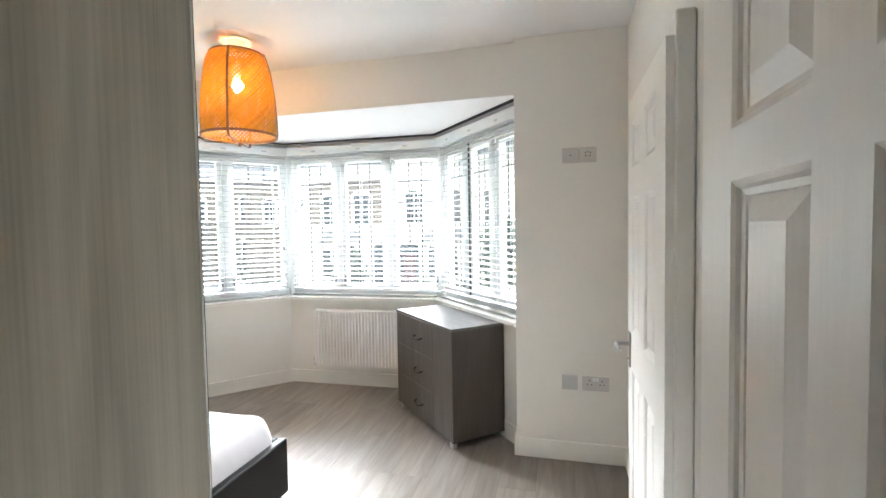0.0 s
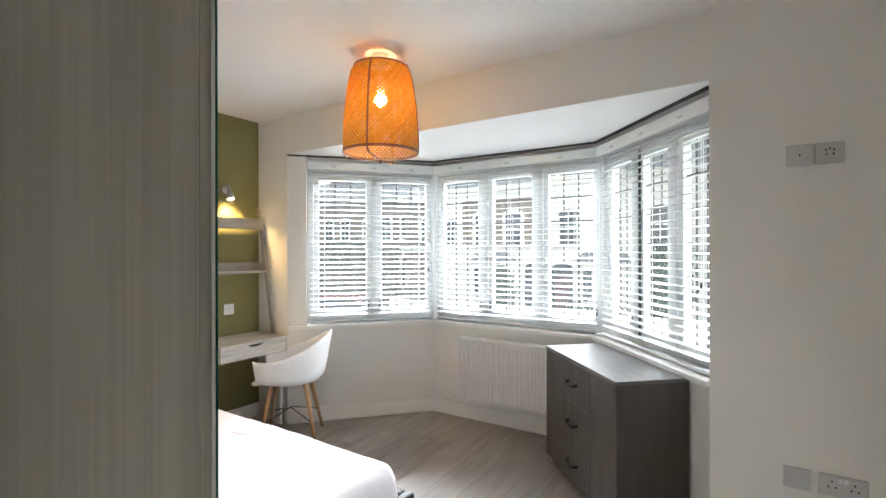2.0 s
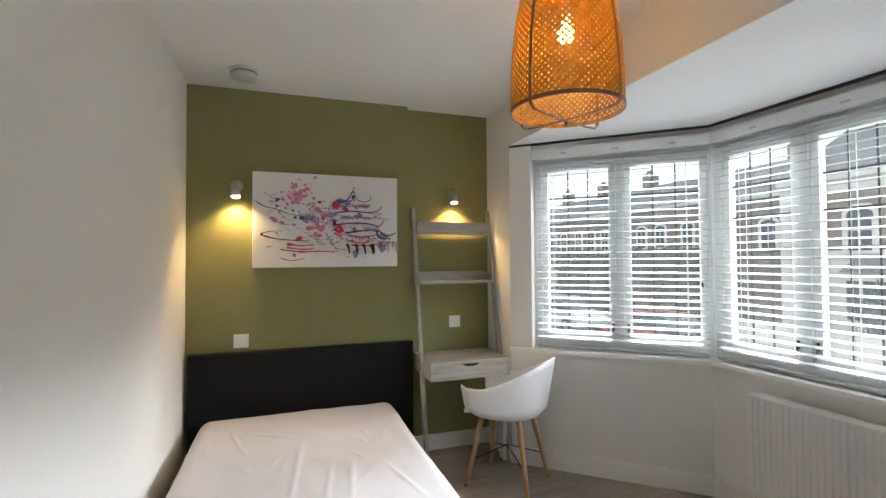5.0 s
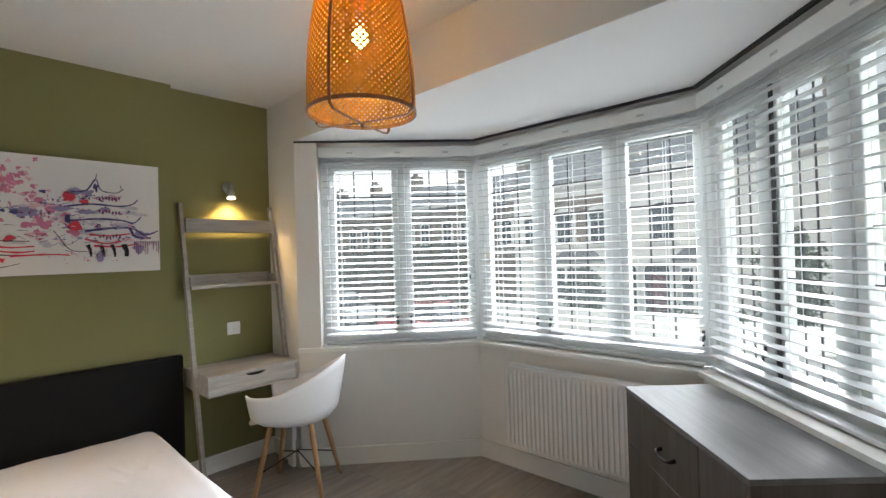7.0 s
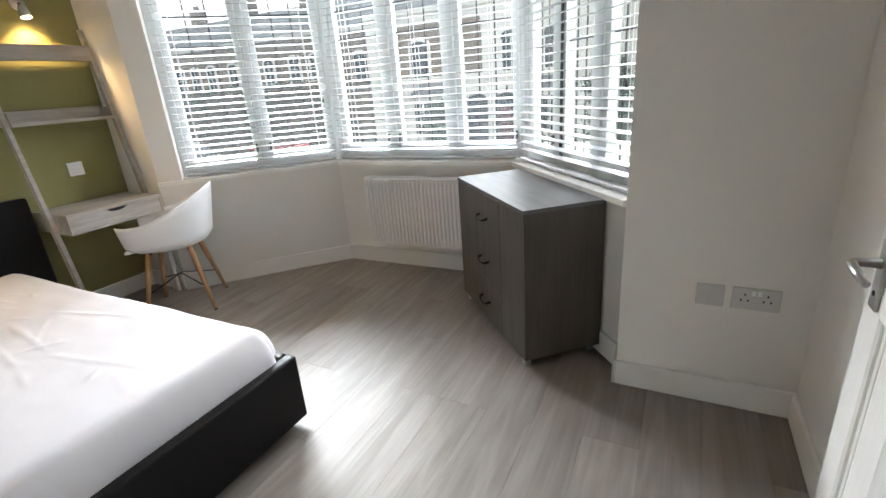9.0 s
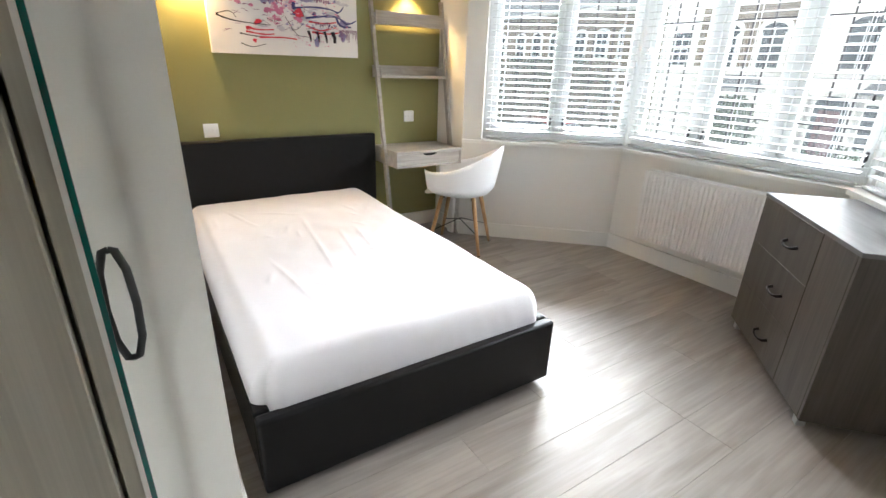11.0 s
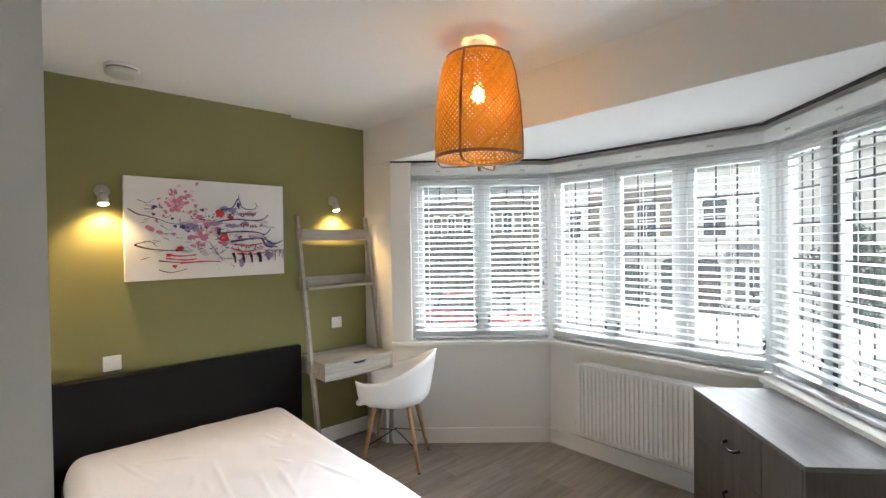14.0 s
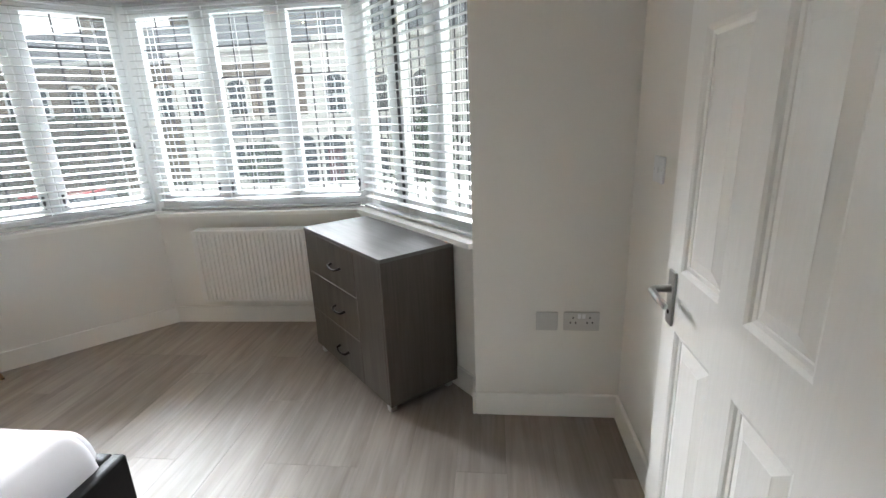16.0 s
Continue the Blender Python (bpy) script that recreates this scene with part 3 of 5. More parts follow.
# ---- ladder desk ----
def ladder_desk():
    d = thing("ladder_desk", pose(-2.18, 2.925, 0), "grey wood ladder desk with two shelves and a drawer", "desk")
    W = 0.61
    lean = lambda z: 0.37 * (1 - z / 1.77)
    for y0 in (0.0, W - 0.022):
        bm = bmesh.new()
        poly = [(lean(0) - 0.045, 0.0), (lean(0), 0.0), (lean(1.77) + 0.035, 1.77), (lean(1.77) + 0.002, 1.77)]
        a = [bm.verts.new((x, y0, z)) for x, z in poly]
        b = [bm.verts.new((x, y0 + 0.022, z)) for x, z in poly]
        bm.faces.new(a), bm.faces.new(b[::-1])
        for k in range(4):
            bm.faces.new((a[k], a[(k + 1) % 4], b[(k + 1) % 4], b[k]))
        part("rail", bm, M_DESK, d)
    for z, dep in ((1.585, 0.15), (1.225, 0.225)):
        x1 = lean(z) + 0.05
        dep = min(dep, x1 - 0.004)
        lip = x1 - 0.012 if z > 1.5 else x1 - dep
        sh = part("shelf", box((x1 - dep, 0.022, z), (x1 + 0.005, W - 0.022, z + 0.018), 0.001, 1), M_DESK, d)
        part("back_lip", box((lip, 0.022, z + 0.018), (lip + 0.014, W - 0.022, z + 0.085), 0.001, 1), M_DESK, sh)
        for y in (0.0225, W - 0.0365):
            part("side_lip", box((x1 - dep + 0.0145, y, z + 0.018), (x1 - 0.013, y + 0.014, z + 0.075), 0.001, 1), M_DESK, sh)
    x1, z0, z1 = 0.40, 0.605, 0.725
    part("desktop", box((0.01, 0.022, z1 - 0.018), (x1, W - 0.022, z1), 0.001, 1), M_DESK, d)
    part("case_bottom", box((0.01, 0.022, z0), (x1, W - 0.022, z0 + 0.014), 0.001, 1), M_DESK, d)
    for y in (0.0225, W - 0.0365):
        part("case_side", box((0.01, y, z0 + 0.014), (x1, y + 0.014, z1 - 0.018)), M_DESK, d)
    bm = bmesh.new()
    ya, yb, za, zb, yc = 0.038, W - 0.038, z0 + 0.016, z1 - 0.020, W / 2
    rim = [(ya, za), (yb, za), (yb, zb)] + [(yc + 0.06 * math.cos(t), zb - 0.022 * math.sin(t)) for t in [math.pi * k / 10 for k in range(11)]] + [(ya, zb)]
    f = [bm.verts.new((x1 - 0.004, y, z)) for y, z in rim]
    g = [bm.verts.new((x1 - 0.018, y, z)) for y, z in rim]
    bm.faces.new(f), bm.faces.new(g[::-1])
    for k in range(len(rim)):
        j = (k + 1) % len(rim)
        bm.faces.new((f[k], f[j], g[j], g[k]))
    part("drawer", bm, M_DESK, d, "drawer front with a curved finger cut-out")
    # Solid black block gives the shade seen through the finger cut-out.
    part("drawer_inside", box((0.03, 0.045, z0 + 0.018), (x1 - 0.03, W - 0.045, z1 - 0.03)), M_BLACK, d)


ladder_desk()


# ---- chair ----
def chair():
    c = thing("chair", pose(-1.57, 3.385, 0, 0, 0, -139.4), "white plastic tub chair with beech legs", "chair")
    # local +x is the way it faces
    bm = bmesh.new()
    nu, nv = 40, 14
    seat_z = 0.445

    def shell(u, v):
        """u goes round from one front arm tip by the back to the other; v from the seat's middle to the rim."""
        a = math.pi * (0.21 + 1.58 * u)
        back = 0.5 - 0.5 * math.cos(2 * math.pi * u)
        rim_z = 0.615 + 0.185 * back ** 1.5
        rx, ry = 0.265, 0.285
        k = min(1.0, v / 0.5)
        rise = max(0.0, (v - 0.42) / 0.58)
        out = 0.88 * k ** 0.8 + 0.12 * rise ** 0.8
        lean = 0.035 * rise * back
        x, y = (rx + lean) * out * math.cos(a), ry * out * math.sin(a)
        z = 0.425 + 0.03 * k ** 3 + (rim_z - 0.455) * rise ** 1.15
        if math.cos(a) > 0.3:
            x += 0.03 * k
        return Vector((x, y, z))

    rows = [[bm.verts.new(shell(i / nu, j / nv)) for j in range(nv + 1)] for i in range(nu + 1)]
    for i in range(nu):
        for j in range(nv):
            bm.faces.new((rows[i][j], rows[i + 1][j], rows[i + 1][j + 1], rows[i][j + 1]))
    # seat front between the arms
    front = []
    for k in range(13):
        a = math.pi * (-0.21 + 0.42 * k / 12)
        front.append([bm.verts.new((shell(0, 0.5).x / math.cos(math.pi * 0.21) * math.cos(a) * s * (1.03 - 0.03 * abs(k - 6) / 6), 0.285 * 0.88 * math.sin(a) * s, 0.425 + 0.03 * s ** 3 - (0.035 if s == 1 else 0) * math.cos(a) ** 4)) for s in (0.02, 0.4, 0.75, 1.0)])
    for p, q in zip(front, front[1:]):
        for k in range(3):
            bm.faces.new((p[k], q[k], q[k + 1], p[k + 1]))
    bmesh.ops.remove_doubles(bm, verts=bm.verts, dist=0.012)
    bmesh.ops.recalc_face_normals(bm, faces=bm.faces)
    geo = bmesh.ops.solidify(bm, geom=list(bm.faces), thickness=0.007)
    part("seat_shell", bm, M_PLASTIC, c, "white moulded plastic shell", True)
    tops = [(0.12, 0.11), (0.12, -0.11), (-0.12, 0.11), (-0.12, -0.11)]
    for x, y in tops:
        s = 1.68
        leg = part("leg", tube([(x, y, 0.425), (x * 1.1, y * 1.1, 0.36), (x * s, y * s, 0.0)], [0.014, 0.017, 0.0105], 14), M_BEECH, c, "tapered beech leg", True)
        part("cap", tube([(x * s, y * s, 0.0), (x * s * 0.995, y * s * 0.995, 0.008)], 0.0108, 12), M_BLACK, leg)
        part("bracket", tube([(x * 0.9, y * 0.9, 0.415), (x * 1.06, y * 1.06, 0.40)], 0.012, 8), M_BLACK, leg, "black metal bracket")
    for sgn in (1, -1):
        f = 1.45
        part("stretcher", tube([(0.12 * f, sgn * 0.11 * f, 0.155), (0, 0, 0.225 + 0.005 * sgn), (-0.12 * f, -sgn * 0.11 * f, 0.155)], 0.004, 8), M_BLACK, c, "black wire cross brace", True)
    part("under_frame", box((-0.12, -0.012, 0.412), (0.12, 0.012, 0.418)), M_BLACK, c)


chair()


# ---- windows ----
M_TAPE = material("white_blind_cord", (0.75, 0.76, 0.75), 0.8, vary=0.05)
M_TRACK = material("black_curtain_track", (0.02, 0.02, 0.022), 0.5, vary=0.1)
WIN = []
for i in range(3):
    a, b = bay_line(0.13)[i], bay_line(0.13)[i + 1]
    ang = math.degrees(math.atan2(b.y - a.y, b.x - a.x))
    WIN.append((a, (b - a).length, ang))


def bay_window(i, lights, open_gap=None):
    a, L, ang = WIN[i]
    if i == 0:
        a, L = a + (bay_line(0.13)[1] - a).normalized() * JAMB, L - JAMB
    w = tagged(thing("window_%d" % (i + 1), pose(a.x, a.y, SILL, 0, 0, ang), "white framed leaded casement window of the bay", "window"), kind="structure")
    z0, z1, f = 0.0, HEAD - SILL, 0.055
    bm = box((0, -0.03, z0), (L, 0.04, z0 + f), 0.004, 1)
    add_box(bm, (0, -0.03, z1 - f), (L, 0.04, z1), 0.004, 1)
    part("window_frame", bm, M_UPVC, w)
    for x in (0.0, L - f):
        part("jamb", box((x, -0.03, z0 + f), (x + f, 0.04, z1 - f), 0.004, 1), M_UPVC, w)
    n, mull = lights, 0.05
    step = (L - 2 * f + mull) / n
    for k in range(n):
        x0, x1 = f + k * step, f + (k + 1) * step - mull
        if k < n - 1:
            part("mullion", box((x1, -0.03, z0 + f), (x1 + mull, 0.04, z1 - f), 0.004, 1), M_UPVC, w)
        s = 0.045
        sash = bmesh.new()
        for lo, hi in (((x0, z0 + f), (x1, z0 + f + s)), ((x0, z1 - f - s), (x1, z1 - f)), ((x0, z0 + f + s), (x0 + s, z1 - f - s)), ((x1 - s, z0 + f + s), (x1, z1 - f - s))):
            add_box(sash, (lo[0] + 0.001, -0.022, lo[1] + 0.001), (hi[0] - 0.001, 0.03, hi[1] - 0.001), 0.003, 1)
        sa = part("sash", sash, M_UPVC, w)
        gx0, gx1, gz0, gz1 = x0 + s, x1 - s, z0 + f + s, z1 - f - s
        pane = part("pane", box((gx0, 0.0, gz0), (gx1, 0.006, gz1)), M_GLASS, sa)
        pane.visible_shadow = False
        for c in (1, 2):
            x = gx0 + (gx1 - gx0) * c / 3
            part("lead_bar", box((x - 0.0045, -0.003, gz0), (x + 0.0045, 0.0, gz1)), M_LEAD, sa)
        for r in range(1, 6):
            z = gz0 + (gz1 - gz0) * r / 6
            part("lead_bar", box((gx0, -0.0025, z - 0.0045), (gx1, 0.0005, z + 0.0045)), M_LEAD, sa)
        hx = x1 - s / 2 if k % 2 == 0 else x0 + s / 2
        hz = 0.13
        hb = box((hx - 0.008, -0.030, hz), (hx + 0.008, -0.022, hz + 0.05), 0.003, 1)
        add_tube(hb, [(hx, -0.03, hz + 0.03), (hx, -0.037, hz + 0.028), (hx, -0.037, hz - 0.03)], 0.005, 8)
        part("window_handle", hb, M_LEAD, sa, "dark casement fastener")
    if open_gap is not None:
        part("gasket", box((open_gap - 0.011, -0.036, z0 + f), (open_gap + 0.011, -0.0305, z1 - f)), M_BLACK, w, "black rubber seal of the unlatched casement")


bay_window(0, 2)
bay_window(1, 3)
bay_window(2, 3, 0.47)
for i in (1, 2):
    p = bay_line(0.13)[i]
    structure("trim_corner_post", lathe([(0.05, SILL), (0.05, HEAD), (0.0, HEAD)][:2], 10, pose(p.x, p.y, 0)), M_UPVC, "white corner post between the bay windows", "corner post")


# ---- blinds ----
def blind(i, drop, first):
    d = 0.055
    a, b = bay_line(d)[i], bay_line(d)[i + 1]
    if i == 0:
        a = a + (b - a).normalized() * JAMB
    L = (b - a).length
    ang = math.degrees(math.atan2(b.y - a.y, b.x - a.x))
    t = thing("venetian_blind", pose(a.x, a.y, 0, 0, 0, ang), "white wooden slatted venetian blind lowered with open slats", "blind", "blinds of the bay window")
    e = 0.03
    part("headrail", box((e, -0.03, 2.085), (L - e, 0.03, 2.135), 0.003, 1), M_UPVC, t)
    va = part("valance", box((0.005, -0.045, 2.075), (L - 0.005, -0.033, 2.150), 0.003, 1), M_UPVC, t)
    for k in range(3):
        x = L * (0.2 + 0.3 * k)
        part("clip", box((x - 0.02, -0.049, 2.10), (x + 0.02, -0.045, 2.112), 0.001, 1), M_CHROME, va, "clear valance clip")
    # slat with a slight crown, as the wood is
    bm = bmesh.new()
    prof = [(-0.024, -0.001), (-0.012, 0.0008), (0.0, 0.0014), (0.012, 0.0008), (0.024, -0.001)]
    up = [[bm.verts.new((x, y, z + 0.0013)) for y, z in prof] for x in (e, L - e)]
    dn = [[bm.verts.new((x, y, z - 0.0013)) for y, z in prof] for x in (e, L - e)]
    for k in range(4):
        bm.faces.new((up[0][k], up[0][k + 1], up[1][k + 1], up[1][k]))
        bm.faces.new((dn[0][k], dn[1][k], dn[1][k + 1], dn[0][k + 1]))
    for k in (0, 4):
        bm.faces.new((up[0][k], up[1][k], dn[1][k], dn[0][k]))
    for k in (0, 1):
        for q in range(4):
            bm.faces.new((up[k][q], up[k][q + 1], dn[k][q + 1], dn[k][q]))
    me = to_mesh("slat", bm, M_SLAT)
    z = first
    rnd = random.Random(i + 3)
    while z > SILL + 0.04:
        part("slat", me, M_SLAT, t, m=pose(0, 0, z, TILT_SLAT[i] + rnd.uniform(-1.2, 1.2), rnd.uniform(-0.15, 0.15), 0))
        z -= drop
    part("bottom_rail", box((e, -0.025, SILL + 0.008), (L - e, 0.025, SILL + 0.026), 0.004, 1), M_SLAT, t)
    for f in (0.13, 0.5, 0.87):
        for y in (-0.0265, 0.0265):
            part("ladder_cord", box((L * f - 0.0012, y - 0.0008, SILL + 0.02), (L * f + 0.0012, y + 0.0008, 2.09)), M_TAPE, t)
    part("pull_cord", tube([(L - 0.07, -0.05, 2.08), (L - 0.07, -0.052, 1.25)], 0.0012, 6), M_TAPE, t)
    part("toggle", lathe([(0.003, 0), (0.007, 0.004), (0.0045, 0.03), (0.002, 0.032)], 10, pose(L - 0.07, -0.052, 1.22)), M_LEAD, t, "small cord toggle", True)


TILT_SLAT = (8.0, 7.0, 5.5)
for i in range(3):
    blind(i, 0.044, 2.055)
    a, b = bay_line(-0.005)[i], bay_line(-0.005)[i + 1]
    ct = tagged(part("curtain_track", bay_strip(i, -0.006, 0.012, SOFFIT - 0.014, SOFFIT - 0.001), M_TRACK), "thin black curtain track along the bay ceiling", "curtain track", "curtain tracks of the bay")


# ---- pendant lamp ----
def bamboo():
    m = bpy.data.materials.new("woven_bamboo")
    m.use_nodes = True
    nt = m.node_tree
    b = nt.nodes["Principled BSDF"]
    tc = nt.nodes.new("ShaderNodeTexCoord")
    n = nt.nodes.new("ShaderNodeTexNoise")
    n.inputs["Scale"].default_value, n.inputs["Detail"].default_value = 45, 4
    nt.links.new(tc.outputs["Object"], n.inputs["Vector"])
    r = nt.nodes.new("ShaderNodeValToRGB")
    r.color_ramp.elements[0].position, r.color_ramp.elements[1].position = 0.35, 0.65
    r.color_ramp.elements[0].color, r.color_ramp.elements[1].color = (0.46, 0.24, 0.025, 1), (0.60, 0.34, 0.05, 1)
    nt.links.new(n.outputs["Fac"], r.inputs[0])
    geo = nt.nodes.new("ShaderNodeNewGeometry")
    strip = nt.nodes.new("ShaderNodeMapRange")
    strip.inputs["To Min"].default_value, strip.inputs["To Max"].default_value = 0.55, 1.1
    nt.links.new(geo.outputs["Random Per Island"], strip.inputs["Value"])
    hs = nt.nodes.new("ShaderNodeHueSaturation")
    nt.links.new(strip.outputs[0], hs.inputs["Value"])
    nt.links.new(r.outputs[0], hs.inputs["Color"])
    nt.links.new(hs.outputs[0], b.inputs["Base Color"])
    b.inputs["Roughness"].default_value = 0.55
    tl = nt.nodes.new("ShaderNodeBsdfTranslucent")
    tl.inputs[0].default_value = (0.80, 0.46, 0.035, 1)
    mx = nt.nodes.new("ShaderNodeMixShader")
    mx.inputs[0].default_value = 0.45
    nt.links.new(b.outputs[0], mx.inputs[1])
    nt.links.new(tl.outputs[0], mx.inputs[2])
    nt.links.new(mx.outputs[0], nt.nodes["Material Output"].inputs[0])
    return m


def glow(name, colour, strength):
    m = bpy.data.materials.new(name)
    m.use_nodes = True
    b = m.node_tree.nodes["Principled BSDF"]
    b.inputs["Base Color"].default_value = (0.9, 0.88, 0.82, 1)
    b.inputs["Emission Color"].default_value = (*colour, 1)
    b.inputs["Emission Strength"].default_value = strength
    return m


M_BAMBOO = bamboo()
M_RIB = wood("dark_bent_bamboo", (0.30, 0.17, 0.07), (0.16, 0.085, 0.035), "z", 0.5, 3.0)


def pendant():
    p = thing("pendant_lamp", pose(-0.40, 3.055, 0), "woven orange bamboo pendant lamp, lit, under the ceiling", "pendant lamp")
    zt, zb, rt, rb = 2.43, 1.955, 0.160, 0.207

    def at(u, a, off=0.0):
        z = zb + (zt - zb) * u
        bulge = 0.012 * math.sin(math.pi * u)
        r = rb + (rt - rb) * u ** 1.15 + bulge + off
        if u > 0.9:
            r -= 0.02 * ((u - 0.9) / 0.1) ** 2
        return Vector((r * math.cos(a), r * math.sin(a), z))

    bm = bmesh.new()
    n, seg, hw = 54, 18, 0.0345
    for fam in (1, -1):
        for k in range(n):
            a0 = 2 * math.pi * k / n
            rows = []
            for j in range(seg + 1):
                u = j / seg
                a = a0 + fam * 2.3 * u
                lift = 0.0012 * fam
                rows.append((bm.verts.new(at(u, a - hw, lift)), bm.verts.new(at(u, a + hw, lift)), bm.verts.new(at(u, a + hw, lift - 0.0007)), bm.verts.new(at(u, a - hw, lift - 0.0007))))
            for q, s in zip(rows, rows[1:]):
                for e in range(4):
                    bm.faces.new((q[e], q[(e + 1) % 4], s[(e + 1) % 4], s[e]))
    part("woven_shade", bm, M_BAMBOO, p, "open diagonal bamboo weave")["kind"] = "stuff"
    rc = at(1.0, 0).x
    part("top_weave", lathe([(0.063, zt + 0.003), (rc, zt + 0.001), (rc, zt - 0.001), (0.063, zt + 0.001), (0.063, zt + 0.003)], 40, None, False), M_BAMBOO, p, "woven ring round the open top")
    for u, hgt in ((0.0, 0.014), (0.985, 0.010)):
        r = at(u, 0).x
        part("rim_band", lathe([(r - 0.003, at(u, 0).z - hgt / 2), (r + 0.004, at(u, 0).z - hgt / 2), (r + 0.004, at(u, 0).z + hgt / 2), (r - 0.003, at(u, 0).z + hgt / 2), (r - 0.003, at(u, 0).z - hgt / 2)], 48, None, False), M_RIB, p, "dark bamboo rim")
    for h in range(2):
        base = math.radians(-68 + 90 * h)
        bm = bmesh.new()
        path = []
        for s in (1, -1):
            side = [(0.0, zt + 0.012), (rt * 0.6, zt + 0.010), (rt - 0.005, zt - 0.004), (at(0.8, 0).x + 0.006, at(0.8, 0).z), (at(0.5, 0).x + 0.007, at(0.5, 0).z), (at(0.2, 0).x + 0.008, at(0.2, 0).z), (rb + 0.010, zb + 0.01), (rb + 0.007, zb - 0.018), (rb - 0.012, zb - 0.034), (rb * 0.6, zb - 0.038), (0.0, zb - 0.040)]
            path += [(s * r, z) for r, z in (side if s == 1 else side[::-1][1:])]
        ca, sa = math.cos(base), math.sin(base)
        prev = None
        for k, (r, z) in enumerate(path):
            q = path[(k + 1) % len(path)] if k < len(path) - 1 else path[k - 1]
            o = path[k - 1] if k else path[1]
            tx, tz = q[0] - o[0], q[1] - o[1]
            ln = math.hypot(tx, tz) or 1
            nx, nz = tz / ln * 0.0018, -tx / ln * 0.0018
            ring = []
            for dn, dw in ((1, -0.006), (1, 0.006), (-1, 0.006), (-1, -0.006)):
                rr, zz = r + nx * dn, z + nz * dn + 0.004 * h
                ring.append(bm.verts.new((rr * ca - dw * sa, rr * sa + dw * ca, zz)))
            if prev:
                for e in range(4):
                    bm.faces.new((prev[e], prev[(e + 1) % 4], ring[(e + 1) % 4], ring[e]))
            prev = ring
        part("hoop", bm, M_RIB, p, "bent bamboo hoop round the shade")
    part("finial", lathe([(0.0, zb - 0.062), (0.007, zb - 0.06), (0.009, zb - 0.045), (0.009, zb - 0.036), (0.0, zb - 0.034)], 12), M_RIB, p)
    part("cord", tube([(0, 0, 2.475), (0, 0, 2.36)], 0.004, 8), M_PLASTIC, p)
    part("ceiling_rose", lathe([(0.0, 2.462), (0.022, 2.464), (0.045, 2.485), (0.048, 2.4995), (0.0, 2.4995)], 28), M_PLASTIC, p, "white ceiling rose", True)
    part("lamp_holder", lathe([(0.0, 2.279), (0.018, 2.281), (0.02, 2.33), (0.016, 2.37), (0.0, 2.372)], 18), M_PLASTIC, p, "", True)
    part("bulb", lathe([(0.0, 2.212), (0.014, 2.215), (0.026, 2.226), (0.031, 2.246), (0.026, 2.268), (0.014, 2.279), (0.0, 2.281)], 20), glow("warm_bulb_glass", (1.0, 0.68, 0.28), BULB), p, "lit warm bulb", True)


pendant()


# ---- wall lights ----
def wall_light(x, y, z, label):
    w = thing("wall_light", pose(x, y, z), label, "wall light", "wall lights on the green wall")
    part("back_plate", lathe([(0.0, 0.0), (0.036, 0.0), (0.038, 0.004), (0.036, 0.016), (0.0, 0.018)], 24, pose(0, 0, 0.045, 0, 90)), M_CHROME, w, "", True)
    part("arm", tube([(0.015, 0, 0.045), (0.05, 0, 0.045), (0.06, 0, 0.03)], 0.007, 10), M_CHROME, w, "", True)
    head = pose(0.062, 0, -0.035, 0, -14, 0)
    part("shade", lathe([(0.0, 0.068), (0.018, 0.068), (0.024, 0.05), (0.031, 0.0), (0.029, 0.0), (0.022, 0.048), (0.0, 0.05)], 24, head), M_CHROME, w, "brushed metal spot head", True)
    part("bulb", lathe([(0.0, -0.002), (0.020, 0.0), (0.024, 0.008), (0.018, 0.03), (0.0, 0.034)], 18, head), glow("warm_spot_glass", (1.0, 0.66, 0.30), 40.0), w, "lit warm spot lamp", True)
    sp = lamp("wall_spot_light", "SPOT", look((x + 0.07, y, z - 0.045), (x + 0.035, y, z - 1.0)), SPOT, (1.0, 0.62, 0.24), 0.02)
    sp.data.spot_size, sp.data.spot_blend = radians(125), 0.7


wall_light(XB, 1.762, 1.83, "small brushed metal spot light, lit, over the bed")
wall_light(XL, 3.245, 1.85, "small brushed metal spot light, lit, over the desk")


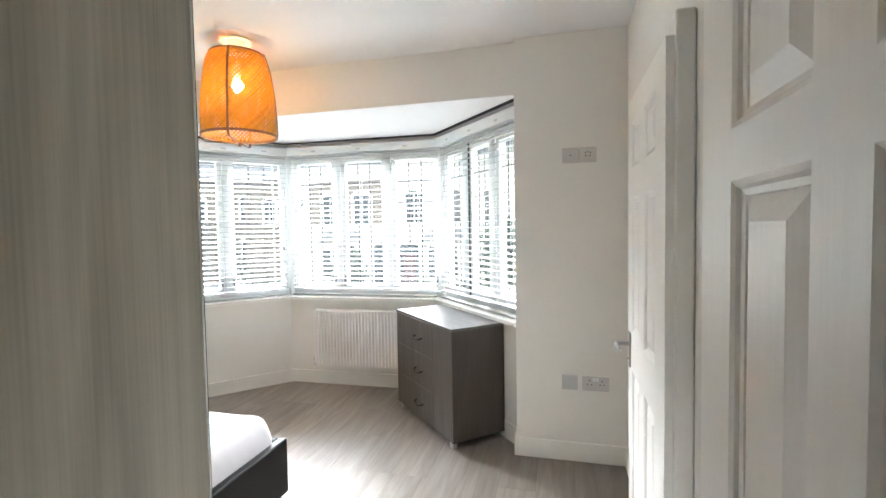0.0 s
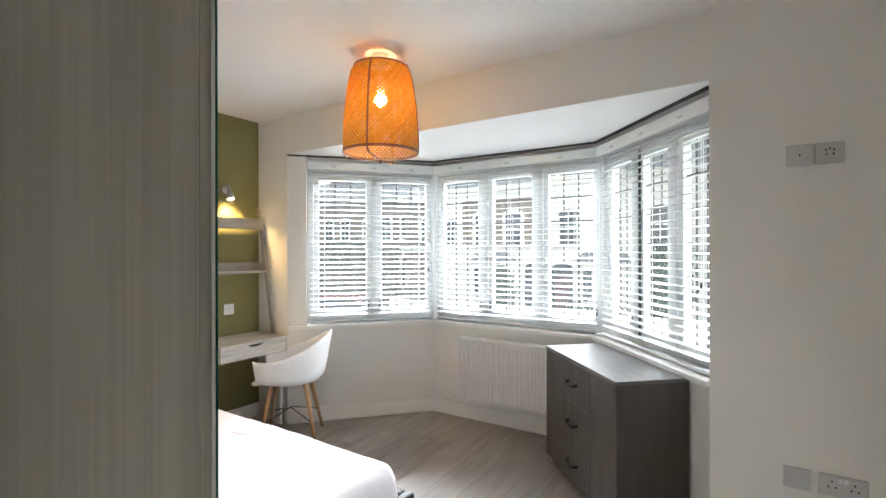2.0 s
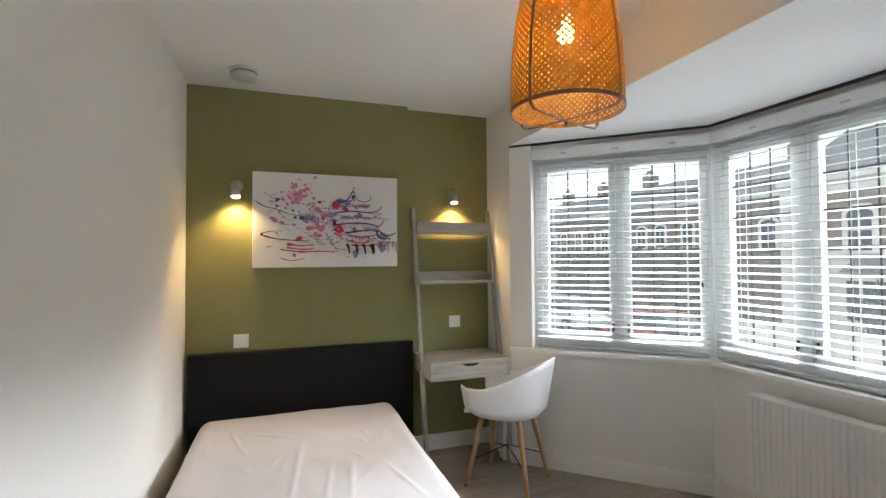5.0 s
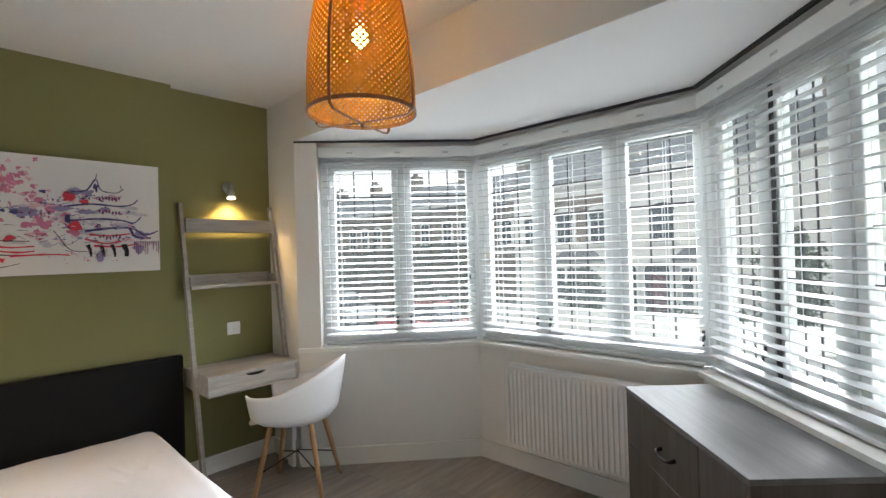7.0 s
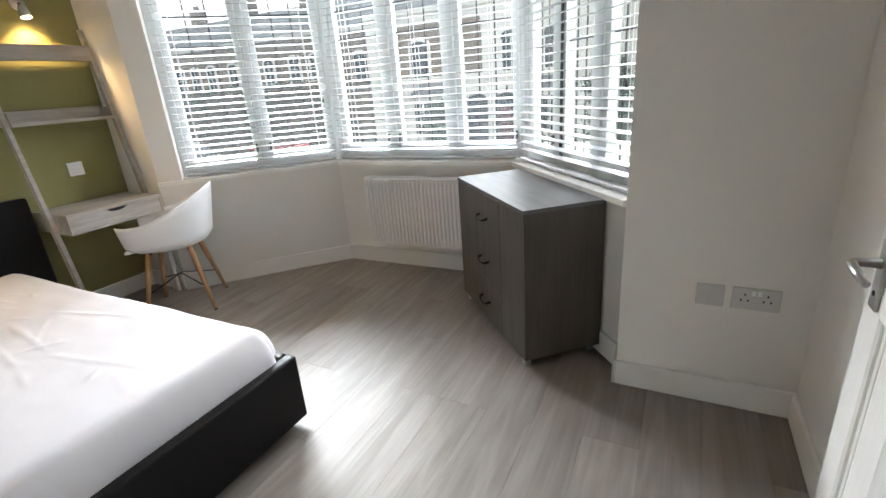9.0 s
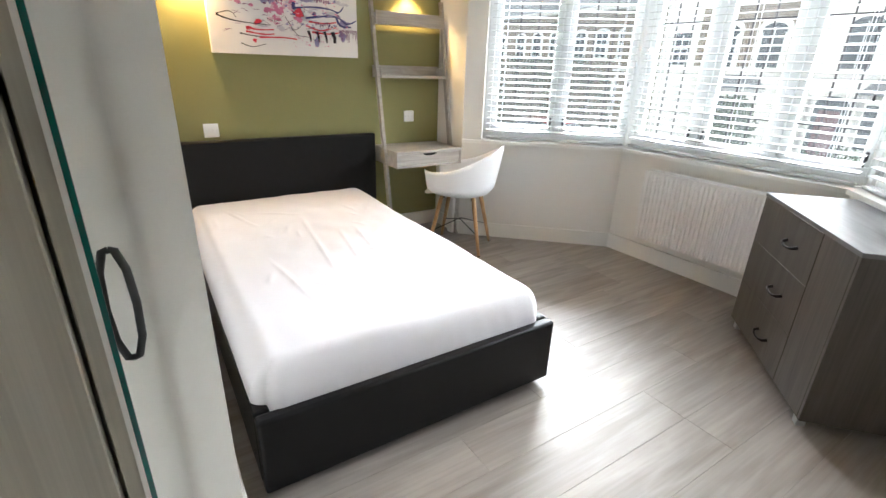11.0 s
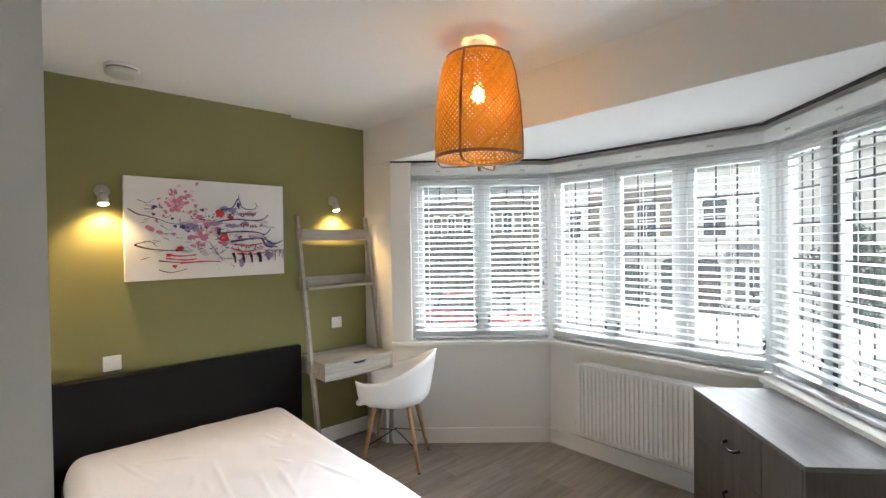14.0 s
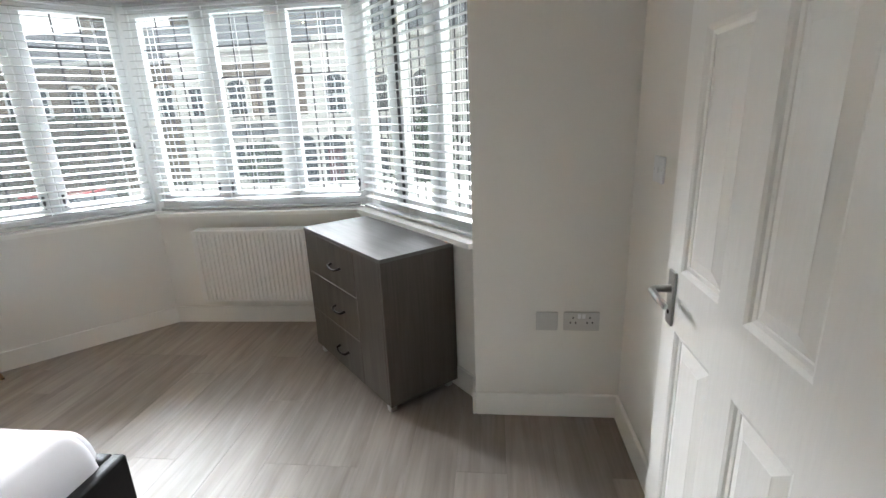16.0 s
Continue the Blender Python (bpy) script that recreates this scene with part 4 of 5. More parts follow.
# ---- picture ----
def picture():
    m = pose(XB, 1.858, 1.352)
    p = thing("canvas_picture", m, "unframed white canvas print of a pagoda and blossom", "picture")
    W, Hh = 0.942, 0.618
    part("canvas", box((0.002, 0, 0), (0.042, W, Hh), 0.003, 2), material("white_canvas", (0.80, 0.785, 0.77), 0.85, vary=0.02, bump=0.12, fine=900, spec=0.2), p)
    ink = {k: material("paint_" + k, c, 0.85, vary=0.25, scale=25, bump=0.05, fine=300, spec=0.2) for k, c in dict(
        pink=(0.62, 0.22, 0.34), pale=(0.72, 0.50, 0.55), red=(0.66, 0.06, 0.09), plum=(0.20, 0.07, 0.16), navy=(0.07, 0.07, 0.20), violet=(0.30, 0.27, 0.45), black=(0.03, 0.025, 0.035), wash=(0.60, 0.58, 0.62)).items()}
    rnd = random.Random(8)
    layer = [0]

    def blot(bm, u, v, ru, rv, rough=0.35, turn=0.0):
        layer[0] += 1
        x = 0.0425 + 0.00002 * layer[0]
        n, ph = 18, rnd.uniform(0, 9)
        pts = []
        for k in range(n):
            a = 2 * math.pi * k / n
            r = 1 + rough * noise.noise((math.cos(a) * 1.7 + ph, math.sin(a) * 1.7, ph)) * 1.6
            dx, dy = ru * r * math.cos(a), rv * r * math.sin(a)
            pts.append(bm.verts.new((x, (u + dx * math.cos(turn) - dy * math.sin(turn)) * W, (1 - v) * Hh + (dx * math.sin(turn) + dy * math.cos(turn)) * W)))
        bm.faces.new(pts)

    def stroke(bm, pts, w0, w1):
        layer[0] += 1
        x = 0.0425 + 0.00002 * layer[0]
        q = [Vector((u * W, (1 - v) * Hh)) for u, v in pts]
        fine = []
        for i in range(len(q) - 1):
            p0, p1, p2, p3 = q[max(i - 1, 0)], q[i], q[i + 1], q[min(i + 2, len(q) - 1)]
            for s in range(6):
                t = s / 6
                fine.append(0.5 * (2 * p1 + (p2 - p0) * t + (2 * p0 - 5 * p1 + 4 * p2 - p3) * t * t + (3 * p1 - p0 - 3 * p2 + p3) * t ** 3))
        fine.append(q[-1])
        prev = None
        for i, c in enumerate(fine):
            d = (fine[min(i + 1, len(fine) - 1)] - fine[max(i - 1, 0)]).normalized()
            w = (w0 + (w1 - w0) * i / len(fine)) * (0.75 + 0.5 * rnd.random())
            n = Vector((-d.y, d.x)) * w
            pair = (bm.verts.new((x, c.x + n.x, c.y + n.y)), bm.verts.new((x, c.x - n.x, c.y - n.y)))
            if prev:
                bm.faces.new((prev[0], pair[0], pair[1], prev[1]))
            prev = pair

    B = {k: bmesh.new() for k in ink}
    for k in range(26):                                            # pale washes
        blot(B["wash"], rnd.uniform(0.3, 0.92), rnd.uniform(0.4, 0.75), rnd.uniform(0.015, 0.05), rnd.uniform(0.005, 0.018))
    for k in range(90):                                            # blossom
        a, r = rnd.uniform(0, 6.3), abs(rnd.gauss(0, 0.07))
        blot(B["pink" if k % 3 else "pale"], 0.29 + r * 1.2 * math.cos(a), 0.26 + r * 1.4 * math.sin(a), rnd.uniform(0.006, 0.018), rnd.uniform(0.004, 0.012), 0.5, a)
    for k in range(30):
        blot(B["pink" if k % 2 else "pale"], rnd.gauss(0.45, 0.05), rnd.gauss(0.52, 0.09), rnd.uniform(0.01, 0.026), rnd.uniform(0.006, 0.018), 0.5)
    for u, v, r in ((0.14, 0.50, 0.022), (0.19, 0.53, 0.018), (0.27, 0.55, 0.014), (0.12, 0.48, 0.012), (0.44, 0.58, 0.03), (0.47, 0.45, 0.022)):
        blot(B["pink"], u, v, r, r * 0.7, 0.4)
    for u, v, r in ((0.55, 0.34, 0.032), (0.62, 0.37, 0.022), (0.575, 0.585, 0.032), (0.30, 0.70, 0.022), (0.24, 0.76, 0.014), (0.27, 0.87, 0.014)):
        blot(B["red"], u, v, r, r * 0.8, 0.4)
    for u, v, ru, rv in ((0.34, 0.47, 0.04, 0.03), (0.39, 0.48, 0.03, 0.028), (0.58, 0.28, 0.04, 0.02), (0.64, 0.29, 0.03, 0.016), (0.52, 0.44, 0.045, 0.014), (0.62, 0.46, 0.05, 0.012), (0.72, 0.43, 0.03, 0.010), (0.9, 0.66, 0.045, 0.022), (0.88, 0.78, 0.03, 0.03), (0.69, 0.86, 0.02, 0.03)):
        blot(B["violet"], u, v, ru, rv, 0.45)
    for u, v, ru, rv in ((0.16, 0.29, 0.016, 0.011), (0.26, 0.40, 0.010, 0.008), (0.275, 0.47, 0.010, 0.008), (0.155, 0.355, 0.012, 0.008), (0.32, 0.48, 0.018, 0.012), (0.44, 0.30, 0.018, 0.008), (0.675, 0.24, 0.013, 0.022), (0.54, 0.52, 0.012, 0.022)):
        blot(B["navy"], u, v, ru, rv, 0.5)
    for pts, w in (([(0.02, 0.31), (0.07, 0.36), (0.13, 0.38), (0.19, 0.41), (0.24, 0.44), (0.30, 0.45)], 0.006), ([(0.07, 0.22), (0.12, 0.25), (0.16, 0.21)], 0.003), ([(0.19, 0.46), (0.23, 0.50), (0.27, 0.50)], 0.003),
                   ([(0.48, 0.63), (0.51, 0.70), (0.53, 0.75), (0.57, 0.73), (0.60, 0.68)], 0.004), ([(0.52, 0.74), (0.56, 0.80), (0.62, 0.81), (0.68, 0.84)], 0.004), ([(0.36, 0.66), (0.42, 0.68), (0.47, 0.62)], 0.003),
                   ([(0.05, 0.655), (0.12, 0.69), (0.22, 0.71), (0.38, 0.72)], 0.009), ([(0.05, 0.65), (0.13, 0.62), (0.17, 0.67)], 0.006), ([(0.18, 0.81), (0.28, 0.83), (0.42, 0.83)], 0.007), ([(0.18, 0.90), (0.25, 0.93), (0.34, 0.90)], 0.005)):
        stroke(B["black"], pts, w * 0.55, w * 0.2)
    for pts in ([(0.22, 0.75), (0.3, 0.77), (0.40, 0.76)], [(0.22, 0.79), (0.33, 0.81), (0.40, 0.80)], [(0.30, 0.84), (0.45, 0.83), (0.55, 0.84)], [(0.64, 0.66), (0.74, 0.67), (0.84, 0.65)], [(0.62, 0.70), (0.72, 0.74), (0.84, 0.70)], [(0.66, 0.76), (0.78, 0.77), (0.86, 0.75)]):
        stroke(B["red"], pts, 0.0055, 0.003)
    for pts, w in (([(0.56, 0.29), (0.63, 0.27), (0.675, 0.17), (0.70, 0.26), (0.77, 0.28), (0.81, 0.24)], 0.006), ([(0.53, 0.42), (0.65, 0.39), (0.78, 0.40), (0.85, 0.38), (0.885, 0.33)], 0.007), ([(0.53, 0.545), (0.68, 0.52), (0.80, 0.53), (0.86, 0.55), (0.90, 0.49)], 0.008), ([(0.62, 0.63), (0.75, 0.60), (0.85, 0.60), (0.92, 0.66), (0.99, 0.62)], 0.009), ([(0.84, 0.60), (0.87, 0.68), (0.95, 0.69)], 0.010), ([(0.675, 0.17), (0.68, 0.12)], 0.004), ([(0.80, 0.24), (0.795, 0.20)], 0.003)):
        stroke(B["navy"], pts, w * 0.75, w * 0.35)
    for k in range(150):                                           # colour inside the pagoda and its trees
        tier = rnd.choice((0.33, 0.46, 0.58, 0.70))
        half = 0.06 + 0.34 * (tier - 0.2)
        blot(B[rnd.choice(("violet", "violet", "plum", "pink", "pale", "navy", "wash"))], 0.69 + rnd.uniform(-half, half), tier + rnd.gauss(0, 0.022), rnd.uniform(0.003, 0.013), rnd.uniform(0.002, 0.006), 0.5)
    for k in range(46):
        blot(B[rnd.choice(("violet", "pink", "plum", "pale"))], rnd.gauss(0.42, 0.07), rnd.gauss(0.42, 0.07), rnd.uniform(0.003, 0.012), rnd.uniform(0.003, 0.009), 0.5)
    for k in range(34):                                            # thin twigs under the blossom
        u, v, a = rnd.uniform(0.08, 0.62), rnd.uniform(0.3, 0.8), rnd.uniform(-0.6, 0.6)
        stroke(B["plum"], [(u, v), (u + 0.02 * math.cos(a), v + 0.02 * math.sin(a)), (u + 0.045 * math.cos(a), v + 0.06 * math.sin(a))], 0.0016, 0.0006)
    for z in (0.335, 0.46, 0.68):
        for k in range(7):
            blot(B["plum"], 0.69 + 0.016 * k, z + rnd.uniform(-0.012, 0.012), 0.006, 0.010, 0.4)
    for u in (0.63, 0.69, 0.745, 0.80, 0.81):
        stroke(B["black"], [(u, 0.75), (u + 0.012, 0.80), (u + 0.016, 0.86)], 0.010, 0.004)
    for k in range(40):
        blot(B["pink"], rnd.gauss(0.66, 0.08), rnd.gauss(0.85, 0.03), 0.003, 0.003, 0.3)
    for k in range(14):
        stroke(B["plum"], [(0.86 + 0.01 * k, 0.72), (0.86 + 0.01 * k, 0.75 + 0.10 * rnd.random())], 0.003, 0.001)
    for k, bm in B.items():
        part("paint", bm, ink[k], p)["kind"] = "stuff"


picture()


# ---- sockets, switches, alarm ----
def plate(name, m, w, label, category, dots=(), rockers=(), group=""):
    """Moulded plate; local x along the wall, z up, front towards -y."""
    t = thing(name, m, label, category, group)
    part("face_plate", box((0, -0.009, 0), (w, 0, 0.086), 0.003, 2), M_PLASTIC if category == "switch" else M_PLATE, t)
    for x, z in dots:
        part("pin_hole", box((x - 0.003, -0.0096, z - 0.004), (x + 0.003, -0.0088, z + 0.004)), M_BLACK, t)
    for x, z in rockers:
        part("rocker", box((x - 0.007, -0.0125, z - 0.010), (x + 0.007, -0.0085, z + 0.010), 0.0015, 1), M_PLASTIC, t)
    for x in (0.012, w - 0.012):
        part("screw", lathe([(0, 0), (0.0025, 0), (0.0025, 0.0008), (0, 0.0008)], 8, pose(x, -0.009, 0.043, 90)), M_CHROME, t)


SOCK = lambda x: ((x, 0.060), (x - 0.011, 0.038), (x + 0.011, 0.038))
plate("aerial_socket", pose(1.442, YP, 1.756), 0.092, "white aerial socket plate high on the wall", "socket", ((0.046, 0.043),))
plate("round_pin_socket", pose(1.538, YP, 1.756), 0.092, "white single round-pin socket plate high on the wall", "socket", (*SOCK(0.046), (0.033, 0.055), (0.059, 0.055)))
plate("blank_plate", pose(1.432, YP, 0.428), 0.092, "blank white plate low on the wall", "blank plate")
plate("double_socket", pose(1.548, YP, 0.428), 0.150, "white double plug socket low on the wall", "socket", (*SOCK(0.04), *SOCK(0.11)), ((0.066, 0.068), (0.084, 0.068)))
plate("light_switch", pose(XB, 1.748, 0.845, 0, 0, 90), 0.088, "white switch plate on the green wall over the headboard", "switch", (), ((0.03, 0.043), (0.058, 0.043)))
plate("light_switch", pose(XL, 3.218, 0.890, 0, 0, 90), 0.088, "white switch plate on the green wall over the desk", "switch", (), ((0.044, 0.043),))
plate("double_socket", pose(XL, 3.18, 0.52, 0, 0, 90), 0.150, "white double plug socket under the desk", "socket", (*SOCK(0.04), *SOCK(0.11)))
plate("light_switch", pose(XR, 3.245, 1.10, 0, 0, -90), 0.088, "white switch plate beside the open door", "switch", (), ((0.044, 0.043),))


def smoke_alarm():
    a = thing("smoke_alarm", pose(-1.805, 1.83, H - 0.0005) @ Matrix.Diagonal((1.4, 1.4, 1.3, 1)), "round white smoke alarm on the ceiling", "smoke alarm")
    part("base", lathe([(0.0, 0.0), (0.058, 0.0), (0.058, -0.010), (0.0, -0.010)], 32), M_PLASTIC, a, "", True)
    part("cover", lathe([(0.0, -0.010), (0.050, -0.010), (0.050, -0.016), (0.056, -0.017), (0.055, -0.032), (0.040, -0.040), (0.0, -0.042)], 32), M_PLATE, a, "", True)
    part("vent_ring", lathe([(0.051, -0.0165), (0.0515, -0.010), (0.046, -0.010), (0.046, -0.0165)], 32, None, False), M_RIB, a, "dark vent gap")


smoke_alarm()

# boxed pipe in the corner behind the chair
tagged(part("pipe_boxing", box((BAY[0].x - 0.10, YW - 0.05, 0.0), (BAY[0].x - 0.03, YW - 0.017, 0.30), 0.004, 1), M_TRIM), "short white boxed pipe by the skirting", "pipe boxing")


# ---- the street ----
GZ = -1.70
M_ROAD = material("asphalt", (0.055, 0.055, 0.057), 0.9, vary=0.15, scale=1.0, bump=0.2, fine=60)
M_PAVE = material("concrete_paving", (0.30, 0.29, 0.27), 0.9, vary=0.12, scale=1.5, bump=0.1)
M_RENDER = material("white_house_render", (0.78, 0.76, 0.72), 0.85, vary=0.05, scale=0.8, bump=0.1, fine=30)
M_SLATE = material("roof_slate", (0.16, 0.165, 0.18), 0.7, vary=0.2, scale=2.5, bump=0.2, fine=20)
M_HEDGE = material("hedge_leaf", (0.035, 0.060, 0.022), 0.7, vary=0.4, scale=3, island=0.2)
M_CONIFER = material("conifer_leaf", (0.040, 0.062, 0.035), 0.7, vary=0.4, scale=3)
M_BARK = material("tree_bark", (0.13, 0.10, 0.07), 0.9, vary=0.3, scale=8, bump=0.4)
M_REDDOOR = material("red_door_paint", (0.10, 0.022, 0.028), 0.4)
M_RED = material("red_car_paint", (0.36, 0.04, 0.04), 0.25, coat=0.6, vary=0.02, bump=0.0)
M_SILVER = material("silver_car_paint", (0.55, 0.56, 0.57), 0.3, coat=0.6, vary=0.02, bump=0.0)
M_YELLOW = material("yellow_flower", (0.65, 0.50, 0.04), 0.7, vary=0.2)
M_TYRE = material("tyre_rubber", (0.02, 0.02, 0.02), 0.8)


def brick_material(name, c1, c2, mortar):
    m = bpy.data.materials.new(name)
    m.use_nodes = True
    nt = m.node_tree
    b = nt.nodes["Principled BSDF"]
    b.inputs["Roughness"].default_value = 0.9
    tc = nt.nodes.new("ShaderNodeTexCoord")
    mp = nt.nodes.new("ShaderNodeMapping")
    mp.inputs["Rotation"].default_value = (radians(90), 0, 0)
    br = nt.nodes.new("ShaderNodeTexBrick")
    br.inputs["Color1"].default_value, br.inputs["Color2"].default_value, br.inputs["Mortar"].default_value = (*c1, 1), (*c2, 1), (*mortar, 1)
    br.inputs["Scale"].default_value, br.inputs["Brick Width"].default_value, br.inputs["Row Height"].default_value, br.inputs["Mortar Size"].default_value = 1.0, 0.225, 0.075, 0.008
    nt.links.new(tc.outputs["Object"], mp.inputs["Vector"])
    nt.links.new(mp.outputs[0], br.inputs["Vector"])
    nt.links.new(br.outputs["Color"], b.inputs["Base Color"])
    return m


M_BRICK = brick_material("yellow_stock_brick", (0.26, 0.19, 0.13), (0.17, 0.12, 0.085), (0.26, 0.24, 0.21))

structure("ground", box((-1500, 5.2, GZ - 0.4), (1500, 1500, GZ - 0.12)), material("far_ground", (0.10, 0.11, 0.08), 0.95, vary=0.2, scale=0.02), "grey green ground running to the horizon", "ground")
structure("road", box((-90, 9.0, GZ - 0.12), (90, 16.0, GZ - 0.10)), M_ROAD, "grey asphalt street", "road")
structure("pavement_far", box((-90, 16.0, GZ - 0.12), (90, 18.2, GZ), 0.02, 1), M_PAVE, "concrete pavement with a raised kerb", "pavement")
structure("pavement_near", box((-90, 5.2, GZ - 0.12), (90, 9.0, GZ), 0.02, 1), M_PAVE, "concrete pavement and forecourt", "pavement")


def arch_poly(w, h, n=10):
    r = w / 2
    return [(-r, 0), (r, 0)] + [(r * math.cos(math.pi * k / n), h - r * 0.55 + r * 0.55 * math.sin(math.pi * k / n)) for k in range(n + 1)]


def slab(poly, y0, y1, x, z):
    bm = bmesh.new()
    a = [bm.verts.new((x + u, y0, z + v)) for u, v in poly]
    b = [bm.verts.new((x + u, y1, z + v)) for u, v in poly]
    bm.faces.new(a), bm.faces.new(b[::-1])
    for k in range(len(poly)):
        j = (k + 1) % len(poly)
        bm.faces.new((a[k], a[j], b[j], b[k]))
    return bm


def sash_window(house, x, z, w, h, hood=True):
    """Sash window on a facade whose face is the local plane y = 0."""
    win = part("window", slab(arch_poly(w + 0.30, h + 0.22) if hood else [(-w / 2 - 0.1, 0), (w / 2 + 0.1, 0), (w / 2 + 0.1, h + 0.1), (-w / 2 - 0.1, h + 0.1)], -0.05, 0.02, x, z), M_RENDER, house, "white moulded surround")
    part("pane", slab(arch_poly(w, h) if hood else [(-w / 2, 0), (w / 2, 0), (w / 2, h), (-w / 2, h)], -0.058, -0.04, x, z + 0.04), M_DARKGLASS_SHADE, win, "dark glass")
    bm = box((x - w / 2, -0.075, z + h * 0.5), (x + w / 2, -0.055, z + h * 0.5 + 0.06))
    add_box(bm, (x - 0.02, -0.07, z + 0.04), (x + 0.02, -0.056, z + h * 0.93))
    add_box(bm, (x - w / 2, -0.075, z + 0.04), (x - w / 2 + 0.05, -0.055, z + h * 0.8))
    add_box(bm, (x + w / 2 - 0.05, -0.075, z + 0.04), (x + w / 2, -0.055, z + h * 0.8))
    part("frame", bm, M_UPVC, win)
    part("sill", box((x - w / 2 - 0.2, -0.16, z - 0.08), (x + w / 2 + 0.2, 0.0, z)), M_RENDER, win)


def house(x, y, width, eaves, walls, upper, label, bay_at=None, doors=(), windows=(), low=()):
    h = thing("house", pose(x, y, GZ), label, "house", "houses across the street")
    part("wall", box((0, 0.0, -0.1), (width, 9, eaves)), walls, h)
    if upper:
        u0, u1, z0, z1 = upper
        part("brick_panel", box((u0, -0.012, z0), (u1, 0.02, z1)), M_BRICK, h, "yellow stock brick between the windows")
    bm = bmesh.new()
    rf = [(-0.2, eaves), (4.5, eaves + 2.6), (9.2, eaves)]
    a = [bm.verts.new((-0.05, p, q)) for p, q in rf]
    b = [bm.verts.new((width + 0.05, p, q)) for p, q in rf]
    bm.faces.new(a), bm.faces.new(b[::-1])
    for k in range(3):
        bm.faces.new((a[k], a[(k + 1) % 3], b[(k + 1) % 3], b[k]))
    roof = part("roof", bm, M_SLATE, h, "grey slate roof")
    bm = box((width - 0.9, 3.9, eaves + 1.8), (width - 0.1, 5.1, eaves + 3.8))
    for k in range(3):
        add_box(bm, (width - 0.8 + 0.22 * k, 4.3, eaves + 3.8), (width - 0.66 + 0.22 * k, 4.5, eaves + 4.1))
    part("chimney", bm, M_BRICK, roof, "brick chimney with pots")
    part("cornice", box((-0.02, -0.22, eaves - 0.28), (width + 0.02, 0.0, eaves - 0.02), 0.03, 1), M_RENDER, h)
    part("string_course", box((0, -0.06, 3.05), (width, 0.0, 3.2)), M_RENDER, h)
    for wx, wz, ww, wh, hood in windows:
        sash_window(h, wx, wz, ww, wh, hood)
    for dx, m in doors:
        # Flat dark slab stands for the shaded depth of the porch.
        d = part("door", slab(arch_poly(1.0, 2.35), -0.012, 0.02, dx, 0.1), M_DARKGLASS_SHADE, h, "dark arched slab as porch shade")
        part("surround", slab([(-0.72, 0), (-0.52, 0), (-0.52, 2.1), (-0.3, 2.42), (0.3, 2.42), (0.52, 2.1), (0.52, 0), (0.72, 0), (0.72, 2.3), (0.4, 2.72), (-0.4, 2.72), (-0.72, 2.3)], -0.09, 0.0, dx, 0.1), M_RENDER, d)
        part("leaf", box((dx - 0.33, -0.03, 0.1), (dx + 0.33, -0.013, 1.95)), m, d, "panelled front door")
        part("step", box((dx - 0.7, -0.5, -0.1), (dx + 0.7, 0, 0.1), 0.02, 1), M_PAVE, d)
    if bay_at is not None:
        bx = bay_at
        bay = part("bay", prism([(bx - 1.1, 0), (bx - 0.75, -0.7), (bx + 0.75, -0.7), (bx + 1.1, 0)], 0, 2.55), M_RENDER, h)
        bm = bmesh.new()
        lo = [bm.verts.new(p) for p in ((bx - 1.3, 0, 2.55), (bx - 0.85, -0.88, 2.55), (bx + 0.85, -0.88, 2.55), (bx + 1.3, 0, 2.55))]
        hi = [bm.verts.new(p) for p in ((bx - 0.8, 0, 3.05), (bx + 0.8, 0, 3.05))]
        bm.faces.new(lo), bm.faces.new((lo[0], lo[1], hi[0])), bm.faces.new((lo[1], lo[2], hi[1], hi[0])), bm.faces.new((lo[2], lo[3], hi[1])), bm.faces.new((lo[0], hi[0], hi[1], lo[3]))
        part("bay_roof", bm, M_SLATE, bay, "slate roof of the bay")
        for k in (-1, 0, 1):
            part("pane", box((bx + 0.5 * k - 0.19, -0.715, 0.85), (bx + 0.5 * k + 0.19, -0.69, 2.25)), M_DARKGLASS_SHADE, bay)
    return h


YH = 22.0
house(-12.8, YH, 6.6, 6.3, M_RENDER, (1.7, 6.0, 3.35, 5.6), "white rendered terraced house with a brick upper front", 3.5, ((5.7, M_DARKGLASS_SHADE),), ((1.0, 3.35, 0.7, 1.3, False), (2.9, 3.3, 0.85, 1.55, True), (4.6, 3.3, 0.85, 1.55, True)))
house(-6.2, YH, 6.6, 6.5, M_RENDER, None, "white rendered terraced house with arched porch", 2.3, ((0.45, M_REDDOOR),), ((0.75, 3.3, 0.9, 1.6, True), (2.6, 3.3, 0.9, 1.6, True), (4.6, 3.3, 0.9, 1.6, True)))
house(0.4, YH, 6.6, 6.5, M_RENDER, None, "white rendered terraced house with sash windows", 4.3, ((1.0, M_DARKGLASS_SHADE),), ((1.2, 3.3, 0.9, 1.6, False), (3.3, 3.3, 0.9, 1.6, False), (5.2, 3.3, 0.9, 1.6, False)))
house(7.0, YH, 6.6, 6.5, M_RENDER, None, "white rendered terraced house behind trees", 4.3, ((1.0, M_DARKGLASS_SHADE),), ((1.2, 3.3, 0.9, 1.6, False), (3.3, 3.3, 0.9, 1.6, False), (5.2, 3.3, 0.9, 1.6, False)))
house(13.6, YH, 6.6, 6.5, M_RENDER, None, "white rendered terraced house at the far end", 4.3, ((1.0, M_DARKGLASS_SHADE),), ((1.2, 3.3, 0.9, 1.6, False), (3.3, 3.3, 0.9, 1.6, False)))
